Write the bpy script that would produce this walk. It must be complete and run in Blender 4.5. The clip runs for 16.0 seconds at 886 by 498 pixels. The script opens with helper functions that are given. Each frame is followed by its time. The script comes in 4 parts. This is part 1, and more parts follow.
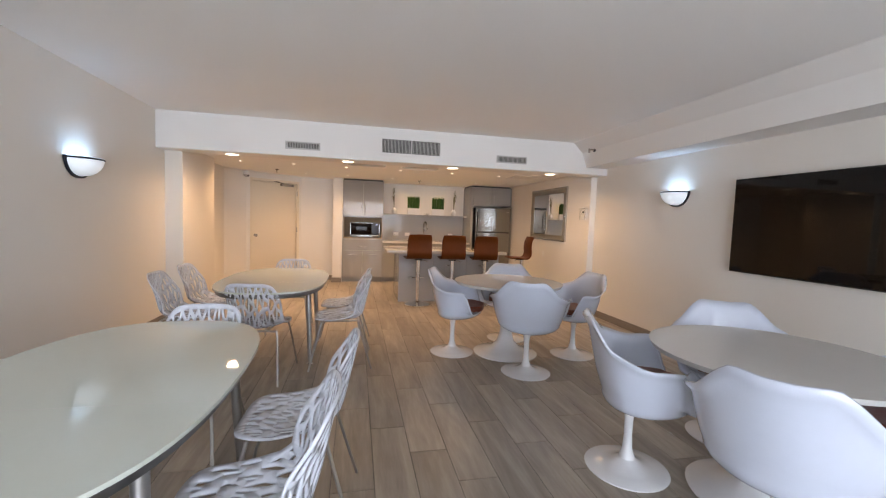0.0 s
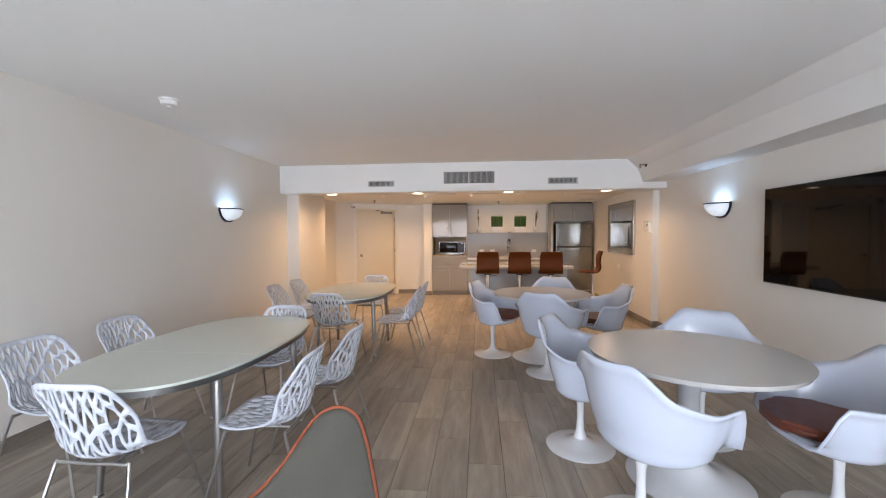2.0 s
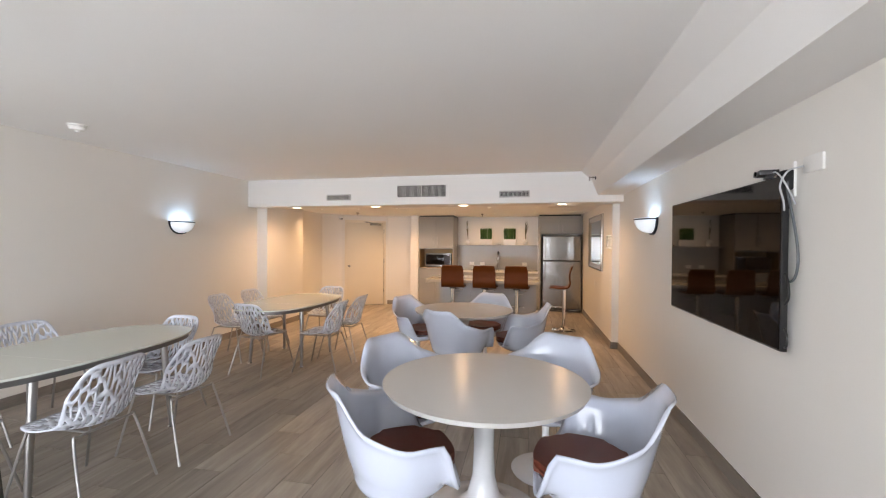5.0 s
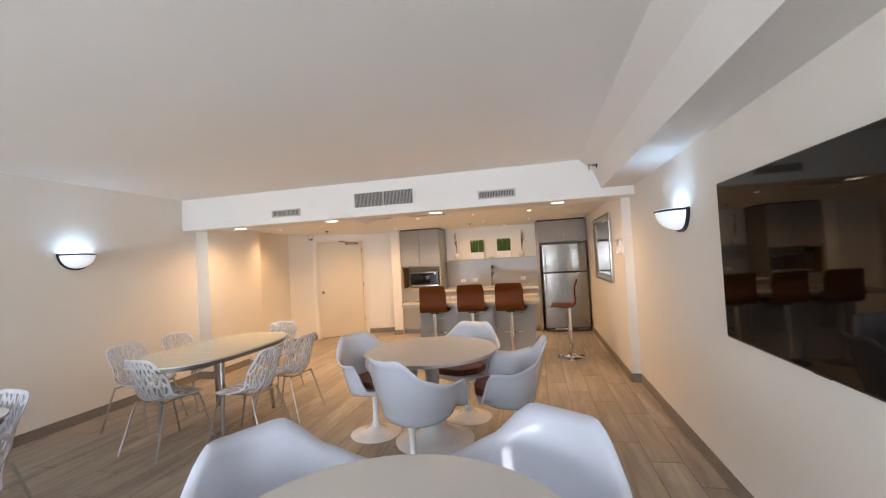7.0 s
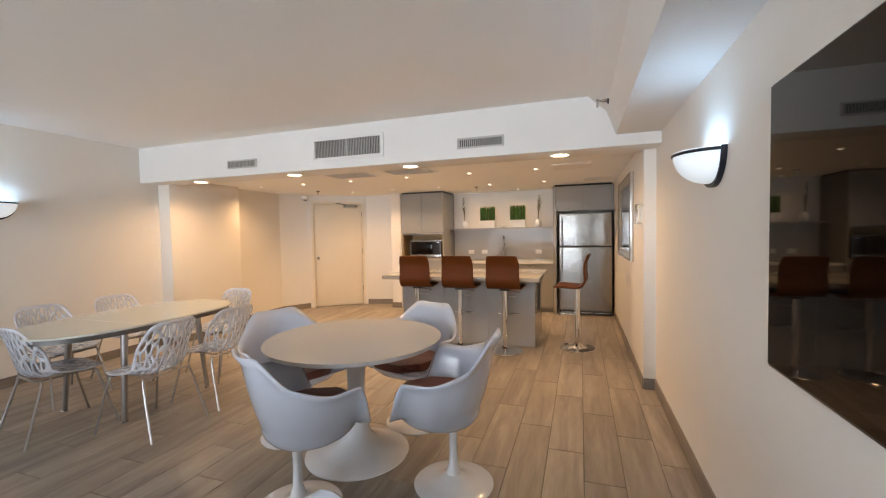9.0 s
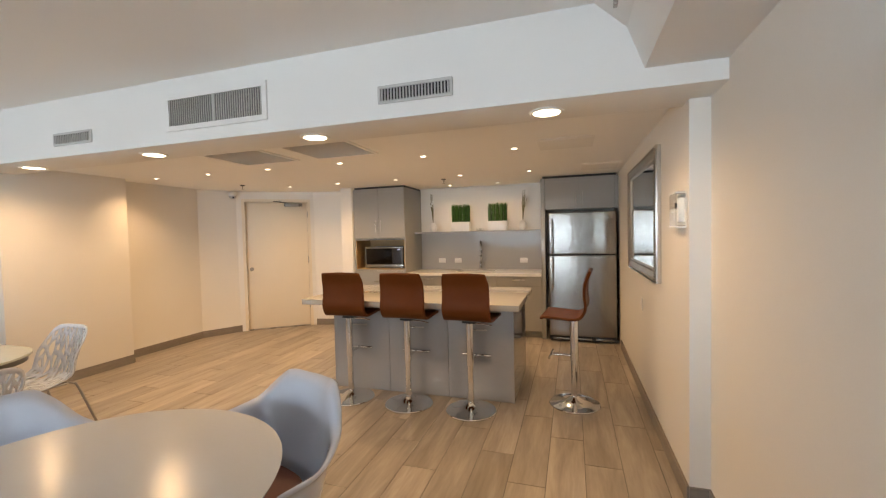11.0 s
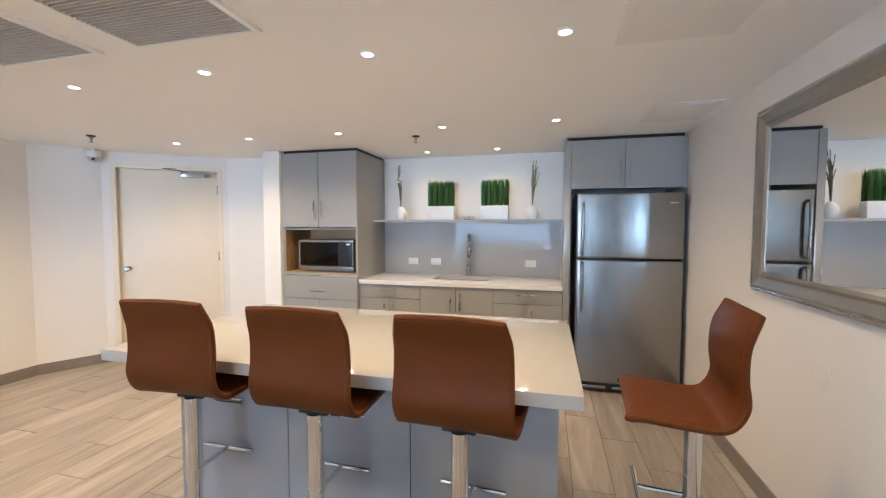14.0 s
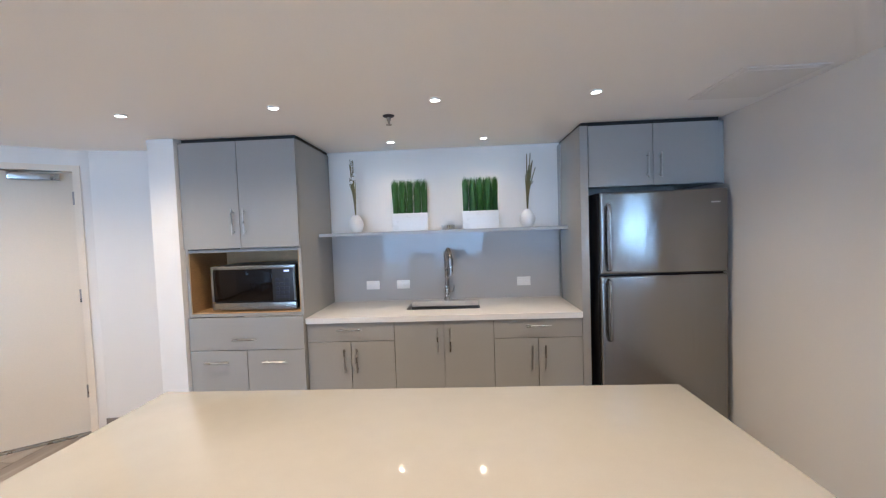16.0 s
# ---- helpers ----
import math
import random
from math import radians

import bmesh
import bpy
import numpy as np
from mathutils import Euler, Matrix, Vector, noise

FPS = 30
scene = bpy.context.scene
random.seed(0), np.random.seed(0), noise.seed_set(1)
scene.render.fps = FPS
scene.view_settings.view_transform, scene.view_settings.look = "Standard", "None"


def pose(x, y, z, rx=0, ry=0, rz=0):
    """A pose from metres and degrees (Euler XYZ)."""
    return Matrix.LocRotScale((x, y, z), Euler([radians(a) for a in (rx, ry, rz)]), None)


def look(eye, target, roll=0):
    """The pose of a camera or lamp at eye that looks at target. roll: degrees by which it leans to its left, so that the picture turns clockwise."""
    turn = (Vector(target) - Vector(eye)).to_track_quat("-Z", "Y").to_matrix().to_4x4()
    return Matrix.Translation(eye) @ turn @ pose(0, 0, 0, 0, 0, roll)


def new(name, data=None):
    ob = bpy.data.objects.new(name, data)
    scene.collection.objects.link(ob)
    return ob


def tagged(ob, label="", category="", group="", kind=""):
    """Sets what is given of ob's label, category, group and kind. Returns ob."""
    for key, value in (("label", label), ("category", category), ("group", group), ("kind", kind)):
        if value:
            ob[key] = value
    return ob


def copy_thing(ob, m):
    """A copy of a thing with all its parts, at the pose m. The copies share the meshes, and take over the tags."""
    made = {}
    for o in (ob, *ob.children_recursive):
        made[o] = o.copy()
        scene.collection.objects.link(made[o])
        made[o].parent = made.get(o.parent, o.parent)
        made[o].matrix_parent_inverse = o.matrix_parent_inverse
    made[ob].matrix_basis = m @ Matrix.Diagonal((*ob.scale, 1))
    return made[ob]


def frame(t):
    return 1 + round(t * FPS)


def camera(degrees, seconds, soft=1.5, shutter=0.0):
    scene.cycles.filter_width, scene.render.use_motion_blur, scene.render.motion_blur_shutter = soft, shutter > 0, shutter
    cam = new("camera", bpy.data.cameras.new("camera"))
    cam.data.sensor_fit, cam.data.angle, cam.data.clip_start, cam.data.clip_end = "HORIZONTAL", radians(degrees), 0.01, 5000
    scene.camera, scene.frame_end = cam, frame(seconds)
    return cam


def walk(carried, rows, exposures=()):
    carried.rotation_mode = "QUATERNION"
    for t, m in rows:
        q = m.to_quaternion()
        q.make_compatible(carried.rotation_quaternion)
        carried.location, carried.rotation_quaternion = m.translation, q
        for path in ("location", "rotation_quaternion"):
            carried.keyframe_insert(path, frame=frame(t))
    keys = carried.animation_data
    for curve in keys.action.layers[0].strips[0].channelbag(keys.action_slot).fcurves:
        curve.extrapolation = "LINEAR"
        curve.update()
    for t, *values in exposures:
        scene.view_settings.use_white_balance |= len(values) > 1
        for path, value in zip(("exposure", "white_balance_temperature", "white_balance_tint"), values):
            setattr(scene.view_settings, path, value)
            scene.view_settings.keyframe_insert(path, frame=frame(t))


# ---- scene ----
cam = camera(94.6, 16.0, soft=1.2)
PATH = [
    (0, (0.089, -0.095, 1.38), (0.506, 1.856, 1.245), 2.0),
    (0.5, (0.306, -0.269, 1.413), (0.404, 1.726, 1.312), 3.1),
    (1, (0.546, -0.604, 1.419), (0.317, 1.37, 1.193), 2.0),
    (1.5, (0.783, -0.762, 1.397), (0.627, 1.218, 1.17), 2.3),
    (2, (0.95, -0.952, 1.462), (0.772, 1.039, 1.393), -0.3),
    (2.5, (1.151, -1.069, 1.517), (0.99, 0.921, 1.404), 0.6),
    (3, (1.41, -1.02, 1.538), (1.433, 0.979, 1.482), 0.1),
    (3.2, (1.502, -1.01, 1.541), (1.552, 0.988, 1.48), -0.1),
    (5.3, (2.45, -0.577, 1.524), (1.97, 1.364, 1.525), 0.1),
    (5.5, (2.444, -0.452, 1.534), (1.935, 1.482, 1.56), -0.2),
    (6, (2.451, -0.11, 1.524), (1.982, 1.834, 1.586), -2.2),
    (6.5, (2.463, 0.225, 1.533), (2.123, 2.194, 1.602), -4.0),
    (7, (2.603, 0.555, 1.523), (2.168, 2.507, 1.579), -3.2),
    (7.5, (2.8, 0.886, 1.485), (2.351, 2.834, 1.521), -0.8),
    (8, (2.967, 1.179, 1.48), (2.417, 3.102, 1.472), -1.1),
    (8.2, (3.025, 1.255, 1.460), (2.438, 3.168, 1.426), -1.3),
    (10.3, (3.106, 2.646, 1.433), (2.453, 4.535, 1.339), -1.0),
    (10.5, (3.079, 2.826, 1.444), (2.452, 4.723, 1.357), -0.7),
    (11, (3.036, 3.242, 1.472), (2.435, 5.149, 1.4), -1.3),
    (11.5, (3.045, 3.624, 1.469), (2.41, 5.519, 1.372), -1.3),
    (12, (3.012, 3.941, 1.452), (2.474, 5.864, 1.343), -0.3),
    (12.5, (2.903, 4.286, 1.466), (2.383, 6.213, 1.347), -0.3),
    (13, (2.856, 4.62, 1.491), (2.269, 6.524, 1.318), 0.2),
    (13.5, (2.736, 4.894, 1.436), (2.155, 6.8, 1.265), 0.8),
    (14, (2.506, 5.165, 1.43), (2.009, 7.1, 1.325), 0.1),
    (14.5, (2.336, 5.413, 1.498), (1.85, 7.351, 1.397), 0.1),
    (15, (2.175, 5.642, 1.511), (1.818, 7.607, 1.394), -0.5),
    (15.5, (1.955, 5.846, 1.508), (1.805, 7.836, 1.384), -2.1),
    (16, (1.817, 6.059, 1.507), (1.717, 8.055, 1.416), -2.0),
]
walk(cam, [(t, look(eye, target, roll)) for t, eye, target, roll in PATH],
     [(0.0, -0.30, 7500, 18), (2.5, -0.32, 7300, 17), (5.5, -0.10, 7900, 18), (8.0, -0.02, 7600, 15), (10.5, -0.24, 7700, 12), (11.5, -0.12, 6700, 8), (13.5, 0.27, 5350, 4), (15.0, 0.20, 5000, 5), (16.0, 0.08, 4780, 5)])

# ---- light ----
world = bpy.data.worlds.new("sky")
scene.world = world
world.use_nodes = True
_wn = world.node_tree.nodes
_sky = _wn.new("ShaderNodeTexSky")
_sky.sky_type, _sky.sun_disc, _sky.sun_elevation, _sky.sun_rotation = "NISHITA", False, radians(50), radians(60)
world.node_tree.links.new(_sky.outputs[0], _wn["Background"].inputs[0])
_wn["Background"].inputs[1].default_value = 0.12


def lamp(name, kind, m, energy, color, **kw):
    d = bpy.data.lights.new(name, kind)
    d.energy, d.color = energy, color
    if "size" in kw:
        if kind == "AREA":
            d.shape, d.size, d.size_y, d.spread = "RECTANGLE", kw["size"], kw["size_y"], radians(158)
        else:
            d.shadow_soft_size = kw["size"]
    if kind == "SPOT":
        d.spot_size, d.spot_blend = radians(kw["angle"]), kw["blend"]
    ob = new(name, d)
    ob.matrix_world = m
    return ob


sun = lamp("sun", "SUN", look((0, -6, 8), (2, -12, 0)), 2.5, (1, 0.95, 0.87))
sun.data.angle = radians(0.5)
DAY, WARM, COOL = (0.66, 0.81, 1.0), (1.0, 0.66, 0.37), (0.33, 0.62, 1.0)
lamp("daylight", "AREA", pose(0.5, -4.34, 1.16, 90, 0, 0), 240, DAY, size=4.3, size_y=2.1)
BIG = [(-1.47, 5.62), (-0.04, 5.62), (1.41, 5.62), (2.91, 5.62)]
SMALL = [(x, 6.92) for x in (-1.71, -0.91, -0.09, 0.80, 1.70, 2.56)] + [(x, 8.31) for x in (-0.89, -0.09, 0.79, 1.69, 2.55)] + [(1.27, 9.30), (2.00, 9.30)]
for x, y in BIG:
    lamp("downlight_lamp", "SPOT", pose(x, y, 2.125), 76, WARM, size=0.06, angle=165, blend=1.0)
for x, y in SMALL:
    lamp("spot_lamp", "SPOT", pose(x, y, 2.205), 46 if y < 9 else 15, WARM, size=0.02, angle=140, blend=1.0)
for x in (-2.25 + 0.085, 3.72 - 0.085):
    lamp("sconce_lamp", "POINT", pose(x, 4.0, 1.765), 3.4, COOL, size=0.05)


# ---- materials ----
def material(name, color, rough=0.5, metal=0.0, vary=0.06, scale=6.0, fine=60.0, bump=0.02, coat=0.0, stretch=(1, 1, 1), spec=0.5):
    m = bpy.data.materials.new(name)
    m.use_nodes = True
    t = m.node_tree
    b = t.nodes["Principled BSDF"]
    link = t.links.new
    b.inputs["Roughness"].default_value, b.inputs["Metallic"].default_value = rough, metal
    b.inputs["Coat Weight"].default_value, b.inputs["Coat Roughness"].default_value = coat, 0.08
    b.inputs["Specular IOR Level"].default_value = spec
    co = t.nodes.new("ShaderNodeTexCoord")
    mp = t.nodes.new("ShaderNodeMapping")
    mp.inputs["Scale"].default_value = stretch
    link(co.outputs["Object"], mp.inputs[0])
    n1, n2 = t.nodes.new("ShaderNodeTexNoise"), t.nodes.new("ShaderNodeTexNoise")
    n1.inputs["Scale"].default_value, n2.inputs["Scale"].default_value = scale, fine
    n1.inputs["Detail"].default_value, n2.inputs["Detail"].default_value = 4, 6
    link(mp.outputs[0], n1.inputs[0]), link(mp.outputs[0], n2.inputs[0])
    mix = t.nodes.new("ShaderNodeMath")
    mix.operation = "ADD"
    link(n1.outputs[0], mix.inputs[0]), link(n2.outputs[0], mix.inputs[1])
    ramp = t.nodes.new("ShaderNodeMapRange")
    ramp.inputs[1].default_value, ramp.inputs[2].default_value = 0.6, 1.4
    ramp.inputs[3].default_value, ramp.inputs[4].default_value = 1 - vary, 1 + vary
    link(mix.outputs[0], ramp.inputs[0])
    mul = t.nodes.new("ShaderNodeMix")
    mul.data_type, mul.blend_type = "RGBA", "MULTIPLY"
    mul.inputs[0].default_value = 1
    mul.inputs[6].default_value = (*color, 1)
    link(ramp.outputs[0], mul.inputs[7])
    link(mul.outputs[2], b.inputs["Base Color"])
    rr = t.nodes.new("ShaderNodeMapRange")
    rr.inputs[1].default_value, rr.inputs[2].default_value = 0.3, 0.7
    rr.inputs[3].default_value, rr.inputs[4].default_value = rough * 0.85, min(1, rough * 1.15)
    link(n1.outputs[0], rr.inputs[0])
    link(rr.outputs[0], b.inputs["Roughness"])
    if bump:
        bp = t.nodes.new("ShaderNodeBump")
        bp.inputs["Strength"].default_value, bp.inputs["Distance"].default_value = min(1, bump * 5), 0.002
        link(n2.outputs[0], bp.inputs["Height"])
        link(bp.outputs[0], b.inputs["Normal"])
    return m


def glowing(name, color, strength):
    m = bpy.data.materials.new(name)
    m.use_nodes = True
    b = m.node_tree.nodes["Principled BSDF"]
    b.inputs["Base Color"].default_value = (0.9, 0.9, 0.9, 1)
    b.inputs["Emission Color"].default_value, b.inputs["Emission Strength"].default_value = (*color, 1), strength
    return m


def clear(name, tint=(1, 1, 1), rough=0.0, ior=1.45):
    m = bpy.data.materials.new(name)
    m.use_nodes = True
    b = m.node_tree.nodes["Principled BSDF"]
    b.inputs["Base Color"].default_value, b.inputs["Roughness"].default_value = (*tint, 1), rough
    b.inputs["Transmission Weight"].default_value, b.inputs["IOR"].default_value = 1, ior
    return m


def plank_material():
    """Wood-look porcelain: long grey-brown streaks, each plank of its own tone and with its own piece of the pattern."""
    m = bpy.data.materials.new("wood_look_tile")
    m.use_nodes = True
    t = m.node_tree
    link, b = t.links.new, t.nodes["Principled BSDF"]
    co, inf = t.nodes.new("ShaderNodeTexCoord"), t.nodes.new("ShaderNodeObjectInfo")
    off = t.nodes.new("ShaderNodeVectorMath")
    off.operation = "SCALE"
    off.inputs[0].default_value = (17, 31, 9)
    link(inf.outputs["Random"], off.inputs["Scale"])
    add = t.nodes.new("ShaderNodeVectorMath")
    link(co.outputs["Object"], add.inputs[0]), link(off.outputs[0], add.inputs[1])
    mp = t.nodes.new("ShaderNodeMapping")
    mp.inputs["Scale"].default_value = (7, 0.8, 1)
    link(add.outputs[0], mp.inputs[0])
    n1, n2 = t.nodes.new("ShaderNodeTexNoise"), t.nodes.new("ShaderNodeTexNoise")
    n1.inputs["Scale"].default_value, n1.inputs["Detail"].default_value, n1.inputs["Distortion"].default_value = 1.6, 6, 0.6
    n2.inputs["Scale"].default_value, n2.inputs["Detail"].default_value = 9, 8
    link(mp.outputs[0], n1.inputs[0]), link(mp.outputs[0], n2.inputs[0])
    s = t.nodes.new("ShaderNodeMath")
    s.operation, s.inputs[2].default_value = "MULTIPLY_ADD", 0.0
    s.inputs[1].default_value = 0.32
    link(n2.outputs[0], s.inputs[0]), link(n1.outputs[0], s.inputs[2])
    ramp = t.nodes.new("ShaderNodeValToRGB")
    e = ramp.color_ramp.elements
    e[0].position, e[0].color = 0.45, (0.222, 0.192, 0.162, 1)
    e[1].position, e[1].color = 0.95, (0.415, 0.367, 0.318, 1)
    mid = e.new(0.68)
    mid.color = (0.305, 0.264, 0.223, 1)
    link(s.outputs[0], ramp.inputs[0])
    tone = t.nodes.new("ShaderNodeMapRange")
    tone.inputs[3].default_value, tone.inputs[4].default_value = 0.87, 1.13
    link(inf.outputs["Random"], tone.inputs[0])
    mul = t.nodes.new("ShaderNodeMix")
    mul.data_type, mul.blend_type = "RGBA", "MULTIPLY"
    mul.inputs[0].default_value = 1
    link(ramp.outputs[0], mul.inputs[6]), link(tone.outputs[0], mul.inputs[7])
    link(mul.outputs[2], b.inputs["Base Color"])
    b.inputs["Roughness"].default_value = 0.36
    bp = t.nodes.new("ShaderNodeBump")
    bp.inputs["Strength"].default_value, bp.inputs["Distance"].default_value = 0.12, 0.001
    link(n2.outputs[0], bp.inputs["Height"]), link(bp.outputs[0], b.inputs["Normal"])
    return m


WALL = material("cream_wall_paint", (0.80, 0.77, 0.72), 0.7, vary=0.02, scale=1.2, fine=220, bump=0.03)
CEIL = material("white_ceiling_paint", (0.91, 0.905, 0.89), 0.8, vary=0.02, scale=0.8, fine=160, bump=0.04)
BEAM = material("white_soffit_paint", (0.83, 0.82, 0.80), 0.7, vary=0.02, scale=1.0, fine=200, bump=0.03)
GROUT = material("grey_grout", (0.13, 0.12, 0.11), 0.9, vary=0.1, bump=0.1)
BASE = material("grey_tile_skirting", (0.22, 0.19, 0.165), 0.4, vary=0.18, scale=3, fine=24, stretch=(1, 1, 8))
PLANK = plank_material()

TULIP = material("white_gloss_fibreglass", (0.60, 0.655, 0.77), 0.14, vary=0.015, scale=3, fine=30, bump=0.0, coat=0.9)
TABLE = material("white_satin_laminate", (0.64, 0.63, 0.61), 0.22, vary=0.015, scale=2, fine=90, bump=0.006)
PEDESTAL = material("white_enamel", (0.68, 0.69, 0.71), 0.12, vary=0.02, coat=0.2, bump=0.004)
CUSHION = material("oxblood_leather", (0.15, 0.036, 0.020), 0.42, vary=0.16, scale=9, fine=140, bump=0.06)
LATTICE = material("white_moulded_plastic", (0.66, 0.70, 0.78), 0.14, vary=0.02, bump=0.006)
GLASS = material("frosted_white_glass", (0.64, 0.69, 0.63), 0.03, vary=0.01, bump=0.0, spec=0.9)
CHROME = material("chrome", (0.80, 0.80, 0.80), 0.07, 1.0, vary=0.03, bump=0.0)
LEG = material("polished_steel_tube", (0.42, 0.415, 0.41), 0.36, 1.0, vary=0.04, bump=0.0)
STEEL = material("brushed_stainless_steel", (0.31, 0.303, 0.292), 0.22, 1.0, vary=0.04, scale=2, fine=40, bump=0.0, stretch=(1, 1, 0.04))
_sn = STEEL.node_tree
_sb = _sn.nodes["Principled BSDF"]
_grain = _sn.nodes.new("ShaderNodeCombineXYZ")
_grain.inputs[2].default_value = 1
_sn.links.new(_grain.outputs[0], _sb.inputs["Tangent"])
_sb.inputs["Anisotropic"].default_value = 0.75


def rippled(mat, across, depth):
    """Slow upright waves of rolled sheet, which bend what it mirrors."""
    t = mat.node_tree
    b = t.nodes["Principled BSDF"]
    co, mp = t.nodes.new("ShaderNodeTexCoord"), t.nodes.new("ShaderNodeMapping")
    mp.inputs["Scale"].default_value = (across, across, across * 0.12)
    n, bp = t.nodes.new("ShaderNodeTexNoise"), t.nodes.new("ShaderNodeBump")
    n.inputs["Scale"].default_value, n.inputs["Detail"].default_value = 1.0, 1
    bp.inputs["Strength"].default_value, bp.inputs["Distance"].default_value = 1.0, depth
    t.links.new(co.outputs["Object"], mp.inputs[0]), t.links.new(mp.outputs[0], n.inputs[0])
    t.links.new(n.outputs[0], bp.inputs["Height"]), t.links.new(bp.outputs[0], b.inputs["Normal"])


rippled(STEEL, 7.0, 0.003)
SINK = material("dull_steel_bowl", (0.26, 0.26, 0.27), 0.3, 1.0, vary=0.08, bump=0.0)
NICKEL = material("satin_nickel", (0.38, 0.365, 0.345), 0.28, 1.0, vary=0.05, bump=0.005)
BLACK = material("black_plastic", (0.012, 0.012, 0.013), 0.35, vary=0.2, bump=0.01)
# Near-black for painted gap shade and vent backings, and for the dark display.
DARK = material("gap_shade_and_dark_parts", (0.02, 0.02, 0.02), 0.8, vary=0.1)
SCREEN = material("black_glass_screen", (0.005, 0.003, 0.002), 0.03, vary=0.0, bump=0.0, spec=0.22)
BROWN = material("brown_saddle_leather", (0.088, 0.0235, 0.003), 0.5, vary=0.14, scale=7, fine=170, bump=0.05, spec=0.16)
CABINET = material("grey_gloss_acrylic", (0.315, 0.308, 0.295), 0.045, vary=0.015, scale=2, fine=60, bump=0.003, spec=0.5)
ISLAND = material("cool_grey_gloss_acrylic", (0.31, 0.315, 0.33), 0.03, vary=0.015, scale=2, fine=60, bump=0.0, spec=0.9)
# Island quartz, darkened in colour to offset the strong spots above it.
QUARTZ = material("cream_quartz_darkened", (0.40, 0.376, 0.337), 0.06, vary=0.03, scale=14, fine=320, bump=0.002)
# Counter copy of the quartz, lightened to put its lamplight into the colour.
WORKTOP = material("quartz_lamplit", (0.70, 0.69, 0.67), 0.10, vary=0.03, scale=14, fine=320, bump=0.002)
SPLASH = material("pale_grey_back_painted_glass", (0.44, 0.44, 0.44), 0.03, vary=0.01, bump=0.0, spec=0.24)
DOORP = material("cream_door_paint", (0.78, 0.70, 0.57), 0.45, vary=0.03, scale=2, fine=120, bump=0.02)
WHITE = material("white_plastic", (0.80, 0.79, 0.76), 0.35, vary=0.03, bump=0.01)
CERAMIC = material("white_ceramic", (0.80, 0.79, 0.77), 0.3, vary=0.03, bump=0.01)
GRASS = material("green_artificial_grass", (0.045, 0.125, 0.022), 0.5, vary=0.45, scale=30, fine=200, bump=0.02)
TWIG = material("dry_olive_stems", (0.16, 0.14, 0.06), 0.7, vary=0.3, scale=30, bump=0.05)
OAK = material("natural_wood_interior", (0.42, 0.26, 0.11), 0.5, vary=0.2, scale=3, fine=30, stretch=(1, 1, 8))
SILVER = material("antique_silver_moulding", (0.37, 0.345, 0.30), 0.34, 0.8, vary=0.06, scale=9, fine=150, bump=0.01)
LIP = material("bright_silver_edge", (0.62, 0.61, 0.58), 0.24, 0.9, vary=0.04, bump=0.004)
VENT = material("grey_painted_metal_grille", (0.52, 0.51, 0.49), 0.45, vary=0.08, bump=0.02)
GRILLE = material("pale_metal_return_grille", (0.60, 0.58, 0.55), 0.45, vary=0.05, bump=0.02)
GREYCLOTH = material("grey_green_woven_upholstery", (0.068, 0.064, 0.052), 0.85, vary=0.15, scale=12, fine=300, bump=0.12)
PIPING = material("orange_piping", (0.24, 0.055, 0.02), 0.6, vary=0.15, scale=20, bump=0.05)
CABLE_PALE = material("pale_cable", (0.5, 0.51, 0.52), 0.45, vary=0.08)
CABLE_GREY = material("grey_cable", (0.10, 0.11, 0.12), 0.5, vary=0.1)
APRON = material("dark_grey_metal", (0.20, 0.20, 0.20), 0.35, 0.9, vary=0.08, bump=0.01)
BRONZE = material("dark_bronze_metal", (0.03, 0.032, 0.045), 0.35, 0.5, vary=0.15, bump=0.02)
MIRROR = material("silvered_mirror", (0.88, 0.89, 0.89), 0.01, 1.0, vary=0.0, bump=0.0)
LAMP_WARM = glowing("lit_warm_diffuser", (1.0, 0.86, 0.66), 9.0)
LAMP_SMALL = glowing("lit_warm_bulb", (1.0, 0.86, 0.66), 12.0)
LAMP_COOL = glowing("lit_frosted_bowl", (0.55, 0.78, 1.0), 0.6)
PANE = clear("window_glass")
ACRYLIC = clear("clear_acrylic", (0.97, 0.98, 0.98), 0.03, 1.12)
LAWN = material("lawn", (0.06, 0.11, 0.03), 0.9, vary=0.4, scale=0.5, fine=30, bump=0.1)


# ---- mesh helpers ----
def box(bm, x0, x1, y0, y1, z0, z1, bevel=0.0, seg=2):
    made = bmesh.ops.create_cube(bm, size=1)["verts"]
    for v in made:
        v.co = Vector(((x0 + x1) / 2 + v.co.x * (x1 - x0), (y0 + y1) / 2 + v.co.y * (y1 - y0), (z0 + z1) / 2 + v.co.z * (z1 - z0)))
    if bevel:
        bmesh.ops.bevel(bm, geom=list({e for v in made for e in v.link_edges}), offset=bevel, segments=seg, affect="EDGES", profile=0.6)
    return bm


def boxed(*a, **k):
    return box(bmesh.new(), *a, **k)


def lathe(profile, seg=40, bm=None, centre=(0, 0)):
    """A turned body from (radius, height) pairs."""
    bm = bm or bmesh.new()
    rings = []
    for r, z in profile:
        rings.append([bm.verts.new((centre[0] + r * math.cos(2 * math.pi * i / seg), centre[1] + r * math.sin(2 * math.pi * i / seg), z)) for i in range(seg)])
    for a, b in zip(rings, rings[1:]):
        for i in range(seg):
            bm.faces.new((a[i], a[(i + 1) % seg], b[(i + 1) % seg], b[i]))
    for ring, flip in ((rings[0], True), (rings[-1], False)):
        bm.faces.new(ring[::-1] if flip else ring)
    return bm


